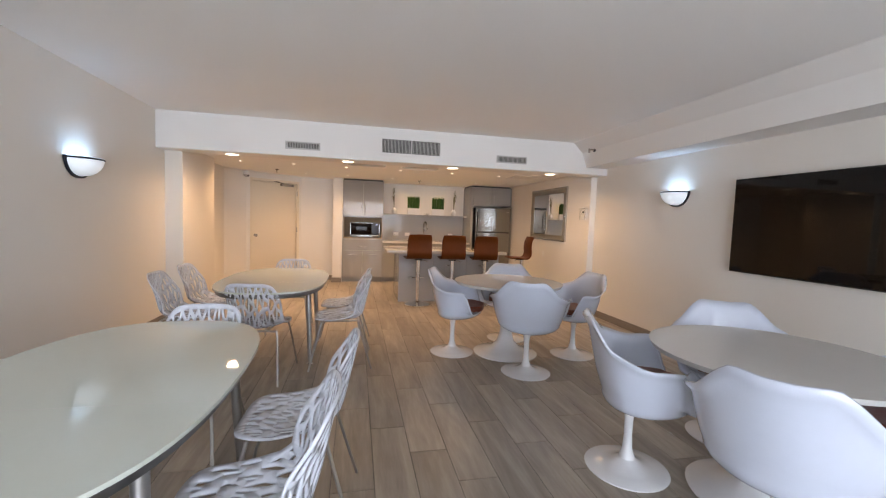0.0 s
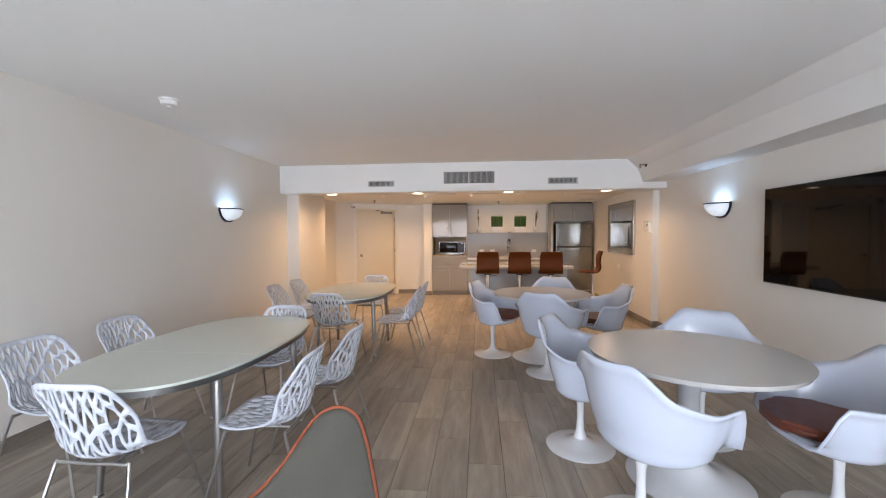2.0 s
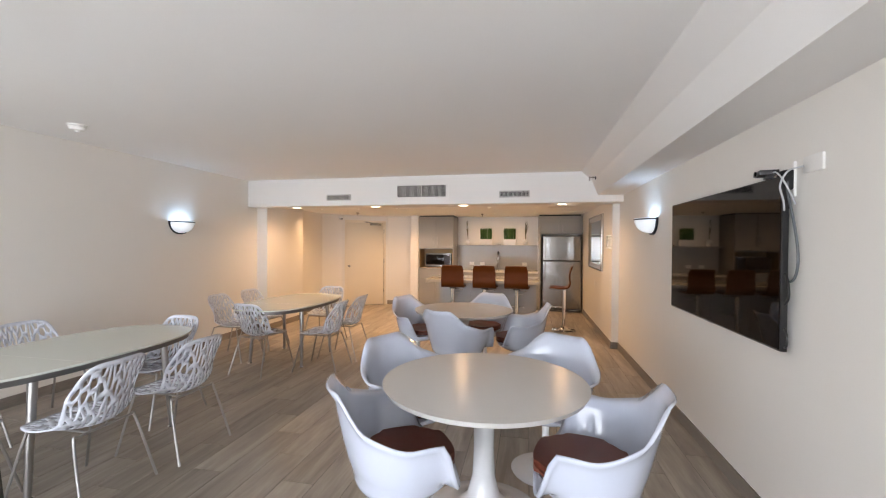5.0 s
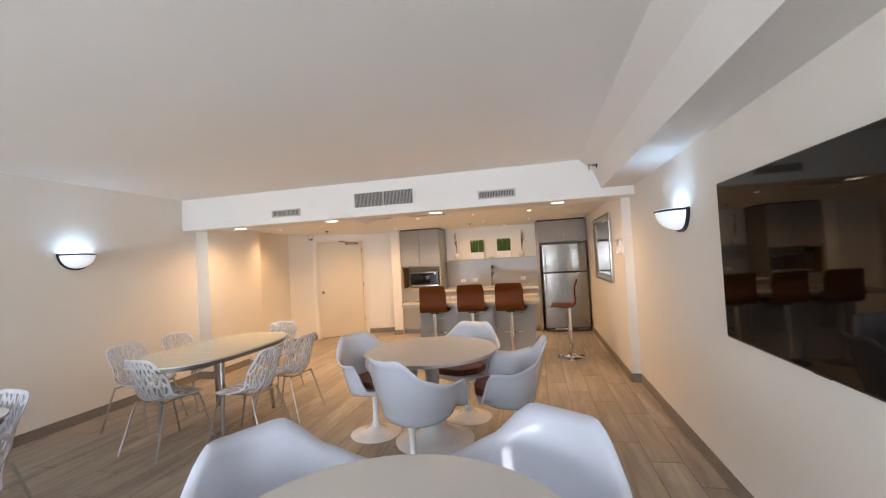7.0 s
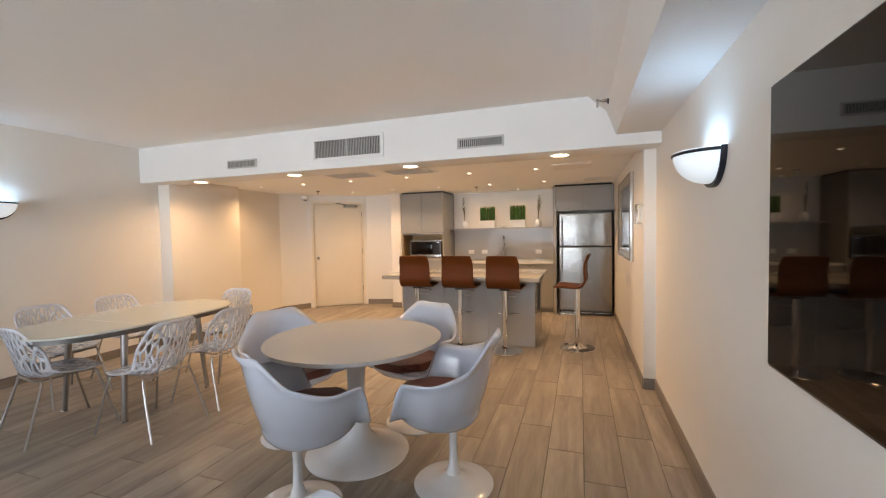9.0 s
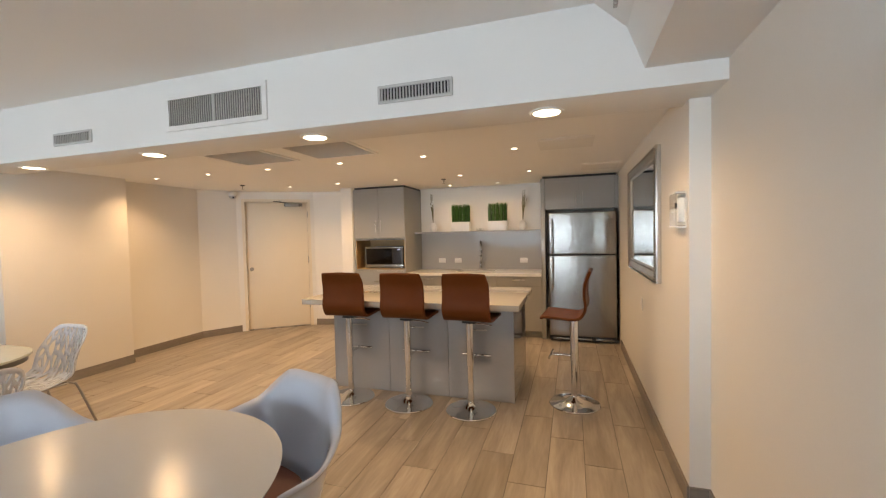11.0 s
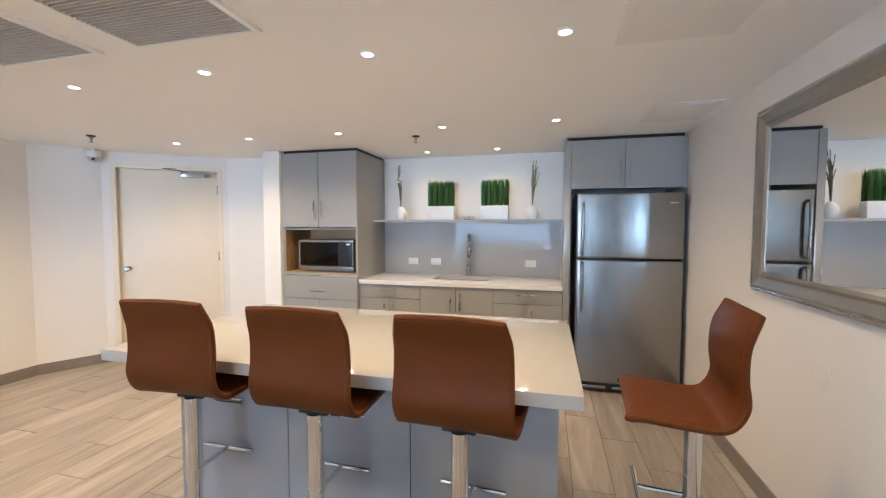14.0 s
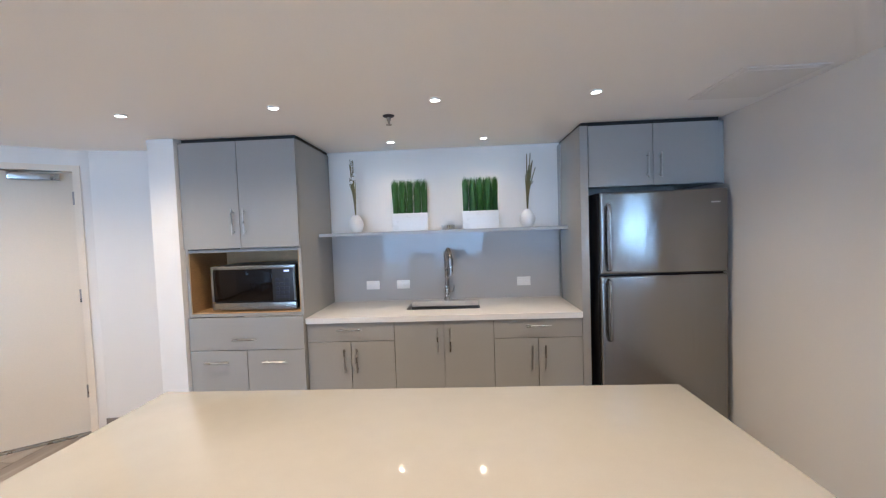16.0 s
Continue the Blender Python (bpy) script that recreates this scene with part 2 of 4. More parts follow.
def tube(points, r, seg=10, bm=None, closed=False):
    """A round rod along a line of points."""
    bm = bm or bmesh.new()
    pts = [Vector(p) for p in points]
    rings, n = [], len(pts)
    side = None
    for i, p in enumerate(pts):
        a, b = (pts[i - 1], pts[(i + 1) % n]) if closed else (pts[max(i - 1, 0)], pts[min(i + 1, n - 1)])
        d = (b - a).normalized()
        if side is None:
            side = d.orthogonal().normalized()
        side = (side - d * side.dot(d)).normalized()
        up = d.cross(side)
        rings.append([bm.verts.new(p + r * (math.cos(2 * math.pi * k / seg) * side + math.sin(2 * math.pi * k / seg) * up)) for k in range(seg)])
    pairs = list(zip(rings, rings[1:])) + ([(rings[-1], rings[0])] if closed else [])
    for a, b in pairs:
        for k in range(seg):
            bm.faces.new((a[k], a[(k + 1) % seg], b[(k + 1) % seg], b[k]))
    if not closed:
        bm.faces.new(rings[0][::-1]), bm.faces.new(rings[-1])
    return bm


def smooth_line(points, steps=8):
    """A rounded line through the points."""
    pts = [Vector(p) for p in points]
    pts = [2 * pts[0] - pts[1], *pts, 2 * pts[-1] - pts[-2]]
    out = []
    for a, b, c, d in zip(pts, pts[1:], pts[2:], pts[3:]):
        for k in range(steps):
            u = k / steps
            out.append(0.5 * ((2 * b) + (c - a) * u + (2 * a - 5 * b + 4 * c - d) * u * u + (3 * b - a - 3 * c + d) * u ** 3))
    return out + [pts[-2]]


def slab(outline, z0, z1, bevel=0.0, bm=None, seg=3):
    """A flat plate of any outline, with its edges rounded."""
    bm = bm or bmesh.new()
    low = [bm.verts.new((x, y, z0)) for x, y in outline]
    high = [bm.verts.new((x, y, z1)) for x, y in outline]
    n = len(outline)
    f1, f2 = bm.faces.new(low[::-1]), bm.faces.new(high)
    for i in range(n):
        bm.faces.new((low[i], low[(i + 1) % n], high[(i + 1) % n], high[i]))
    if bevel:
        bmesh.ops.bevel(bm, geom=[*f1.edges, *f2.edges], offset=bevel, segments=seg, affect="EDGES")
    return bm


def part(name, bm, mat, parent=None, label="", smooth=True, solid=0.0, auto=35):
    me = bpy.data.meshes.new(name)
    bmesh.ops.recalc_face_normals(bm, faces=bm.faces)
    if smooth:
        for f in bm.faces:
            f.smooth = True
        for e in bm.edges:
            if len(e.link_faces) == 2 and e.calc_face_angle(0) > radians(auto):
                e.smooth = False
    bm.to_mesh(me)
    bm.free()
    me.materials.append(mat)
    ob = new(name, me)
    if solid:
        md = ob.modifiers.new("thickness", "SOLIDIFY")
        md.thickness, md.offset = solid, 0
    if parent is not None:
        ob.parent = parent
    if label:
        ob["label"] = label
    return ob


def thing(name, label, category, at=(0, 0, 0), rz=0, group="", kind=""):
    ob = new(name)
    ob.empty_display_size = 0.1
    ob.matrix_world = pose(*at, 0, 0, rz)
    return tagged(ob, label, category, group, kind)


def structure(name, bm, mat, label, category="wall", smooth=True):
    return tagged(part(name, bm, mat, smooth=smooth), label, category, kind="structure")


# ---- the room ----
XL, XR, XK, YB, HC, HK = -2.25, 3.72, 3.62, -4.2, 2.58, 2.22
YF = 9.64


def run(bm, a, b, z0, z1, thick, inward=False):
    """An upright slab from a to b; its thickness lies to the left of the way, or to the right."""
    a, b = Vector((*a, 0)), Vector((*b, 0))
    d = (b - a).normalized()
    out = Vector((-d.y, d.x, 0)) * (-thick if inward else thick)
    q = [a, b, b + out, a + out]
    lo, hi = [bm.verts.new((p.x, p.y, z0)) for p in q], [bm.verts.new((p.x, p.y, z1)) for p in q]
    bm.faces.new(lo), bm.faces.new(hi)
    for i in range(4):
        bm.faces.new((lo[i], lo[(i + 1) % 4], hi[(i + 1) % 4], hi[i]))
    return bm


floor = structure("floor", boxed(XL - 0.3, XR + 0.3, YB - 0.2, YF + 0.2, -0.12, -0.003), GROUT, "wood-look porcelain plank floor with thin dark grout", "floor")
structure("ceiling", boxed(XL - 0.15, XR + 0.15, YB - 0.15, 5.41, HC, HC + 0.12), CEIL, "smooth white painted ceiling of the dining area", "ceiling")
structure("ceiling_kitchen", boxed(XL - 0.15, XR + 0.15, 5.80, YF + 0.15, HK, HK + 0.1), CEIL, "low white painted ceiling over the kitchen", "ceiling")
structure("wall_beam", boxed(XL - 0.15, XR + 0.15, 5.41, 5.80, 2.14, HC + 0.12, bevel=0.006), BEAM, "white dropped beam holding air vents and downlights", "beam")
bm = bmesh.new()
sec = [(3.15, HC + 0.002), (3.30, 2.44), (3.375, 2.237), (XR + 0.02, 2.237), (XR + 0.02, HC + 0.002)]
near, far = [bm.verts.new((x, YB, z)) for x, z in sec], [bm.verts.new((x, 5.412, z)) for x, z in sec]
bm.faces.new(near), bm.faces.new(far)
for i in range(5):
    bm.faces.new((near[i], near[(i + 1) % 5], far[(i + 1) % 5], far[i]))
structure("wall_soffit", bm, BEAM, "white boxed soffit with a splayed face along the wall top", "soffit", smooth=False)
structure("wall_west", run(bmesh.new(), (XL, YB - 0.15), (XL, 7.95), 0, HC + 0.1, 0.15), WALL, "cream painted plaster wall of the dining area")
structure("wall_pilaster", boxed(XL - 0.02, -2.05, 5.64, 6.80, 0, HK + 0.02, bevel=0.004), WALL, "shallow cream plaster pier projecting from the wall")
structure("wall_northwest", run(bmesh.new(), (XL, 7.95), (-1.99, 8.42), 0, HK + 0.02, 0.15), WALL, "cream plaster wall angled towards the door")
D0, D1 = Vector((-1.99, 8.42)), Vector((-1.07, 9.13))
DD = (D1 - D0).normalized()
dl, dr = D0 + DD * 0.075, D0 + DD * 1.105
bm = run(bmesh.new(), D0, dl, 0, HK + 0.02, 0.15)
run(bm, dr, D1, 0, HK + 0.02, 0.15), run(bm, dl, dr, 2.10, HK + 0.02, 0.15)
structure("wall_door", bm, WALL, "cream plaster wall holding the angled service door")
structure("wall_passage", run(bmesh.new(), D1, (-0.33, 9.30), 0, HK + 0.02, 0.15), WALL, "cream plaster wall between the door and the cabinets")
structure("wall_partition", boxed(-0.40, -0.205, 8.88, YF + 0.1, 0, HK + 0.02, bevel=0.004), WALL, "short white partition beside the tall kitchen cabinet")
structure("wall_north", boxed(-0.205, XK + 0.2, YF, YF + 0.15, 0, HK + 0.02), WALL, "white painted kitchen back wall")
structure("wall_east", boxed(XR, XR + 0.15, YB - 0.15, 5.66, 0, HC + 0.1), WALL, "cream painted plaster wall holding the television")
structure("wall_kitchen_east", boxed(XK, XR + 0.15, 5.66, YF + 0.15, 0, HK + 0.02, bevel=0.004), WALL, "cream plaster kitchen wall holding the mirror")
bm = boxed(XL - 0.15, -1.70, YB - 0.15, YB, 0, HC + 0.1)
box(bm, 2.70, XR + 0.15, YB - 0.15, YB, 0, HC + 0.1), box(bm, -1.70, 2.70, YB - 0.15, YB, 2.25, HC + 0.1)
structure("wall_south", bm, WALL, "plain cream wall round the wide glazed opening")
# glazed opening behind the walk
win = thing("window_1", "wide white-framed sliding glass doors letting in daylight", "window", (0.5, YB - 0.075, 0), kind="structure")
for x in (-2.16, -1.08, 0.0, 1.08, 2.16):
    part("window_frame", boxed(x - 0.04, x + 0.04, -0.04, 0.04, 0.06, 2.19, bevel=0.004), WHITE, win)
for z in (0.03, 2.22):
    part("window_frame", boxed(-2.2, 2.2, -0.045, 0.045, z - 0.03, z + 0.03, bevel=0.004), WHITE, win)
for x in (-1.62, -0.54, 0.54, 1.62):
    p = part("pane", boxed(x - 0.498, x + 0.498, -0.004, 0.004, 0.06, 2.19), PANE, win)
    p.visible_shadow = False
structure("ground", boxed(-60, 60, -120, YB - 0.15, -0.3, -0.13), LAWN, "green lawn outside the glazed opening", "ground")


def skirting(pts, label="grey-brown tile skirting along the wall foot"):
    bm = bmesh.new()
    for a, b in zip(pts, pts[1:]):
        run(bm, a, b, 0, 0.10, 0.012, inward=True)
    structure("baseboard", bm, BASE, label, "baseboard")


skirting([(XL, YB), (XL, 5.64)])
skirting([(XL, 5.64), (-2.05, 5.64), (-2.05, 6.80), (XL, 6.80), (XL, 7.95), (-1.99, 8.42), tuple(dl - DD * 0.05)])
skirting([tuple(dr + DD * 0.05), tuple(D1), (-0.40, 9.27), (-0.40, 8.88), (-0.205, 8.88)])
skirting([(XK, YF - 0.9), (XK, 5.66), (XR, 5.66)])
skirting([(XR, 5.66), (XR, YB)])


# ---- floor planks ----
def floor_planks():
    w, length, gap = 0.2225, 0.92, 0.004
    x0 = 0.43 - 12 * w
    k = 0
    near, rest = [], []
    while x0 + k * w < XR:
        a, b = max(x0 + k * w + gap / 2, XL + 0.001), min(x0 + (k + 1) * w - gap / 2, XR - 0.001)
        y = YB - (k * 0.307) % length
        while y < YF:
            c, d = max(y + gap / 2, YB), min(y + length - gap / 2, YF)
            if b - a > 0.02 and d - c > 0.02:
                (near if 0.6 < c < 8.6 and -1.95 < a < 3.6 and len(near) < 300 else rest).append((a, b, c, d))
            y += length
        k += 1
    shapes = {}
    for a, b, c, d in near:
        key = (round(b - a, 3), round(d - c, 3))
        if key not in shapes:
            bm = boxed(-key[0] / 2, key[0] / 2, -key[1] / 2, key[1] / 2, -0.01, 0.0)
            bmesh.ops.bevel(bm, geom=[e for e in bm.edges if all(v.co.z > -0.001 for v in e.verts)], offset=0.0015, segments=1, affect="EDGES")
            me = bpy.data.meshes.new("plank")
            bm.to_mesh(me)
            bm.free()
            me.materials.append(PLANK)
            shapes[key] = me
        ob = new("plank", shapes[key])
        ob.parent = floor
        ob.location = ((a + b) / 2, (c + d) / 2, 0)
    bm = bmesh.new()
    for a, b, c, d in rest:
        box(bm, a, b, c, d, -0.01, 0.0)
    tagged(part("planks", bm, PLANK, floor), kind="stuff")


# ---- dining furniture ----
def smoothstep(a, b, x):
    t = min(1, max(0, (x - a) / (b - a)))
    return t * t * (3 - 2 * t)


def tulip_chair(at, rz, group):
    """Moulded armchair on a pedestal; it faces +y."""
    ch = thing("tulip_armchair", "white gloss moulded armchair with oxblood seat pad on a pedestal", "chair", at, rz, group)
    nu, nv, zb, fwd = 72, 16, 0.375, 0.07
    bm = bmesh.new()
    grid = []
    for i in range(nu):
        ang = 2 * math.pi * i / nu - math.pi
        a = abs(math.degrees(ang))
        rim = 0.872 + 0.008 * smoothstep(6, 22, a) * (1 - smoothstep(22, 32, a)) - 0.112 * smoothstep(22, 52, a) - 0.073 * smoothstep(34, 88, a) + 0.012 * smoothstep(76, 102, a) - 0.228 * smoothstep(104, 123, a)
        side, front = math.sin(radians(min(a, 180))), smoothstep(90, 180, a)
        back = 1 - smoothstep(0, 80, a)
        r_low = 0.245 + 0.045 * side ** 2 + 0.01 * front
        r_top = 0.305 + 0.045 * side ** 2 - 0.075 * front + 0.035 * smoothstep(88, 114, a) * (1 - smoothstep(118, 145, a)) + 0.045 * back
        row = []
        for j in range(1, nv + 1):
            s = j / nv
            if s <= 0.5:
                u = s / 0.5
                r, z = r_low * math.sin(u * math.pi / 2) ** 0.9, zb + 0.10 * (1 - math.cos(u * math.pi / 2)) ** 1.2
            else:
                u = (s - 0.5) / 0.5
                r = r_low + (r_top - r_low) * (u ** 0.75)
                z = zb + 0.10 + (rim - zb - 0.10) * u
                r += 0.026 * (max(0, u - 0.80) / 0.20) ** 2
            d = (-math.sin(ang), -math.cos(ang))
            row.append(bm.verts.new((d[0] * r, d[1] * r * 0.93 + fwd * smoothstep(0, 0.5, s), z)))
        grid.append(row)
    mid = bm.verts.new((0, 0, zb))
    for i in range(nu):
        a, b = grid[i], grid[(i + 1) % nu]
        bm.faces.new((mid, a[0], b[0]))
        for j in range(nv - 1):
            bm.faces.new((a[j], a[j + 1], b[j + 1], b[j]))
    part("shell", bm, TULIP, ch, solid=0.012, auto=60)
    out = [(0.225 * abs(math.cos(t)) ** 0.75 * math.copysign(1, math.cos(t)), 0.105 + 0.215 * abs(math.sin(t)) ** 0.75 * math.copysign(1, math.sin(t))) for t in [2 * math.pi * k / 40 for k in range(40)]]
    part("seat_pad", slab(out, 0.480, 0.532, 0.020), CUSHION, ch, "oxblood leather seat pad")
    prof = [(0.226, 0.0), (0.228, 0.006), (0.218, 0.011), (0.15, 0.020), (0.085, 0.036), (0.045, 0.065), (0.027, 0.12), (0.0225, 0.20), (0.024, 0.29), (0.032, 0.343), (0.055, 0.376), (0.08, 0.385)]
    part("pedestal", lathe(prof, 40), PEDESTAL, ch)
    return ch


def tulip_table(at, group):
    tb = thing("pedestal_table", "round white pedestal dining table with a flared base", "table", at, 0, group)
    out = [(0.565 * math.cos(2 * math.pi * k / 96), 0.565 * math.sin(2 * math.pi * k / 96)) for k in range(96)]
    bm = slab(out, 0.740, 0.768)
    low = [v for v in bm.verts if v.co.z < 0.748]
    for v in low:
        v.co.x, v.co.y = v.co.x * 0.972, v.co.y * 0.972
    bmesh.ops.bevel(bm, geom=[e for e in bm.edges if all(v.co.z > 0.748 for v in e.verts)], offset=0.004, segments=2, affect="EDGES")
    part("tabletop", bm, TABLE, tb)
    prof = [(0.335, 0.0), (0.337, 0.008), (0.322, 0.016), (0.25, 0.034), (0.15, 0.068), (0.09, 0.13), (0.062, 0.24), (0.056, 0.40), (0.062, 0.60), (0.09, 0.70), (0.15, 0.740)]
    part("pedestal", lathe(prof, 56), PEDESTAL, tb)
    return tb


ROUND_A, ROUND_B = "chairs round the near pedestal table", "chairs round the far pedestal table"
tulip_table((2.18, 1.555, 0), "pedestal tables")
tulip_table((1.68, 3.985, 0), "pedestal tables")
first = tulip_chair((1.64, 1.90, 0), -118, ROUND_A)
for x, y, rz in ((1.755, 1.14, -60), (2.77, 1.26, 78), (2.54, 2.11, 147)):
    copy_thing(first, pose(x, y, 0, 0, 0, rz))
for x, y, rz in ((1.11, 4.065, -114), (1.665, 3.40, -28), (2.39, 3.84, 94), (1.885, 4.50, 162)):
    tagged(copy_thing(first, pose(x, y, 0, 0, 0, rz)), group=ROUND_B)


def clip_cell(poly, a, b):
    """The piece of a polygon that lies nearer to a than to b."""
    n, m = Vector(b) - Vector(a), (Vector(a) + Vector(b)) / 2
    out = []
    for p, q in zip(poly, poly[1:] + poly[:1]):
        dp, dq = n.dot(p - m), n.dot(q - m)
        if dp <= 0:
            out.append(p)
        if dp * dq < 0:
            out.append(p + (q - p) * (dp / (dp - dq)))
    return out


def inset_cell(poly, w):
    """The polygon drawn in by w on every side, or nothing if it vanishes."""
    c = sum(poly, Vector((0, 0))) / len(poly)
    out = poly
    for p, q in zip(poly, poly[1:] + poly[:1]):
        if (q - p).length < 1e-6:
            continue
        n = Vector(((q - p).y, -(q - p).x)).normalized()
        if n.dot(c - p) < 0:
            n = -n
        base = p + n * w
        res = []
        for a, b in zip(out, out[1:] + out[:1]):
            da, db = n.dot(a - base), n.dot(b - base)
            if da >= 0:
                res.append(a)
            if da * db < 0:
                res.append(a + (b - a) * (da / (da - db)))
        out = res
        if len(out) < 3:
            return []
    return out


def lattice_mesh():
    """The branching openwork shell: seat and back in one sheet, seen flat as width by length, then bent."""
    rnd = random.Random(11)
    W, L = 0.465, 0.88
    squash = 0.23
    seeds = []
    rows = 10
    for r in range(rows):
        cols = 10 if r % 2 else 11
        for c in range(cols):
            x = -W / 2 + W * (c + 0.5) / cols + rnd.uniform(-0.017, 0.017)
            y = L * (r + 0.5) / rows + rnd.uniform(-0.045, 0.045)
            seeds.append((x + 0.22 * x * (y / L - 0.5), y * squash))
    rim = []
    for t in range(64):
        ang = 2 * math.pi * t / 64
        c, s = math.cos(ang), math.sin(ang)
        rim.append(Vector((W / 2 * math.copysign(abs(c) ** 0.42, c), (L / 2 + L / 2 * math.copysign(abs(s) ** 0.36, s)))))
    inner = [Vector((p.x * 0.95, L / 2 + (p.y - L / 2) * 0.974)) for p in rim]
    flat = [Vector((p.x, p.y * squash)) for p in inner]
    bm = bmesh.new()

    def loop(pts):
        vs = [bm.verts.new((p.x, p.y, 0)) for p in pts]
        return [bm.edges.new((vs[i], vs[(i + 1) % len(vs)])) for i in range(len(vs))]

    edges = loop(rim)
    for i, s in enumerate(seeds):
        poly = list(flat)
        for j, o in enumerate(seeds):
            if i != j and poly:
                poly = clip_cell(poly, s, o)
        if len(poly) < 3:
            continue
        on_back = s[1] / squash > 0.5 * L
        hole = inset_cell(poly, 0.0049 if on_back else 0.0076)
        if len(hole) < 3:
            continue
        area = abs(sum(p.x * q.y - q.x * p.y for p, q in zip(hole, hole[1:] + hole[:1]))) / 2
        if area < 0.2e-4:
            continue
        soft = []
        for p, q in zip(hole, hole[1:] + hole[:1]):
            if (q - p).length > 0.004:
                soft += [p + (q - p) * 0.1, p + (q - p) * 0.9]
        if len(soft) >= 5:
            edges += loop([Vector((p.x, p.y / squash)) for p in soft])
    bmesh.ops.triangle_fill(bm, use_beauty=True, use_dissolve=False, edges=edges)
    bmesh.ops.subdivide_edges(bm, edges=[e for e in bm.edges if e.calc_length() > 0.05], cuts=1)
    bmesh.ops.triangulate(bm, faces=bm.faces[:])
    path = smooth_line([(0, 0.235, 0.448), (0, 0.16, 0.452), (0, 0.02, 0.438), (0, -0.12, 0.436), (0, -0.195, 0.475), (0, -0.225, 0.56), (0, -0.255, 0.70), (0, -0.285, 0.835)], 14)
    run_at = [0.0]
    for a, b in zip(path, path[1:]):
        run_at.append(run_at[-1] + (b - a).length)
    for v in bm.verts:
        s = min(max(v.co.y / L, 0), 1) * run_at[-1]
        k = max(i for i, d in enumerate(run_at) if d <= s + 1e-9)
        k = min(k, len(path) - 2)
        p = path[k].lerp(path[k + 1], (s - run_at[k]) / (run_at[k + 1] - run_at[k]))
        x, f = v.co.x, s / run_at[-1]
        curl = (x / (W / 2)) ** 2
        v.co = Vector((x * (1 - 0.06 * smoothstep(0.45, 0.6, f) * curl), p.y + 0.10 * curl * smoothstep(0.30, 0.66, f) * (1 - 0.55 * smoothstep(0.66, 1, f)), p.z + curl * (0.01 + 0.055 * smoothstep(0.10, 0.52, f)) * (1 - smoothstep(0.52, 0.92, f))))
    return bm


def lattice_chair(at, rz, group):
    ch = thing("lattice_chair", "white openwork plastic shell chair on slim chrome legs", "chair", at, rz, group)
    part("shell", lattice_mesh(), LATTICE, ch, solid=0.009, auto=40)
    for sx in (-1, 1):
        for y0, y1 in ((0.17, 0.275), (-0.16, -0.28)):
            part("leg", tube(smooth_line([(0, y0, 0.420), (sx * 0.155, y0, 0.420), (sx * 0.19, y0 * 1.04, 0.385), (sx * 0.235, y1, 0.0)], 6), 0.0085, 8), LEG, ch)
    for x in (-0.10, 0.10):
        part("seat_rail", tube([(x, -0.16, 0.42), (x, 0.17, 0.42)], 0.007, 8), LEG, ch)
    return ch


def oval(ax, ay, n=72, e=0.72):
    return [(ax * math.copysign(abs(math.cos(t)) ** e, math.cos(t)), ay * math.copysign(abs(math.sin(t)) ** e, math.sin(t))) for t in (2 * math.pi * k / n for k in range(n))]


def oval_table(at, ax, ay, lx, ly, group, rz=0):
    tb = thing("oval_table", "long oval table with pale frosted glass top and chrome legs", "table", at, rz, group)
    top = part("tabletop", slab(oval(ax, ay), 0.743, 0.757, 0.003), GLASS, tb, "pale green-white frosted glass top")
    part("apron", slab(oval(ax - 0.022, ay - 0.022), 0.703, 0.7425, 0.004), APRON, tb, "dark metal apron under the glass")
    for y in (-0.26,):
        part("leaf_joint", boxed(-ax + 0.012, ax - 0.012, y - 0.0008, y + 0.0008, 0.750, 0.7573), VENT, tb, smooth=False)
    for sx in (-1, 1):
        for sy in (-1, 1):
            bm = lathe([(0.017, 0.0), (0.019, 0.01), (0.026, 0.703)], 20)
            for v in bm.verts:
                v.co.x -= sx * 0.03 * v.co.z / 0.703
                v.co.y -= sy * 0.05 * v.co.z / 0.703
            leg = part("leg", bm, LEG, tb)
            leg.location = (sx * lx, sy * ly, 0)
            part("foot", lathe([(0.03, 0.0), (0.03, 0.006), (0.02, 0.014)], 20), CHROME, leg)
    return tb


OVAL_A, OVAL_B = "chairs round the near oval table", "chairs round the far oval table"
oval_table((-0.83, 1.62, 0), 0.485, 0.86, 0.36, 0.50, "oval tables")
oval_table((-0.67, 4.21, 0), 0.485, 0.845, 0.36, 0.375, "oval tables")
first = lattice_chair((-0.825, 0.90, 0), 0, OVAL_A)
for x, y, rz in ((-0.235, 1.26, 92), (-0.17, 1.86, 88), (-0.79, 2.30, 176), (-1.59, 1.33, -90), (-1.59, 1.96, -92)):
    copy_thing(first, pose(x, y, 0, 0, 0, rz))
for x, y, rz in ((-0.70, 3.63, -8), (-0.04, 3.87, 92), (-0.025, 4.45, 88), (-0.68, 5.13, 180), (-1.42, 4.04, -88), (-1.42, 4.66, -92)):
    tagged(copy_thing(first, pose(x, y, 0, 0, 0, rz)), group=OVAL_B)


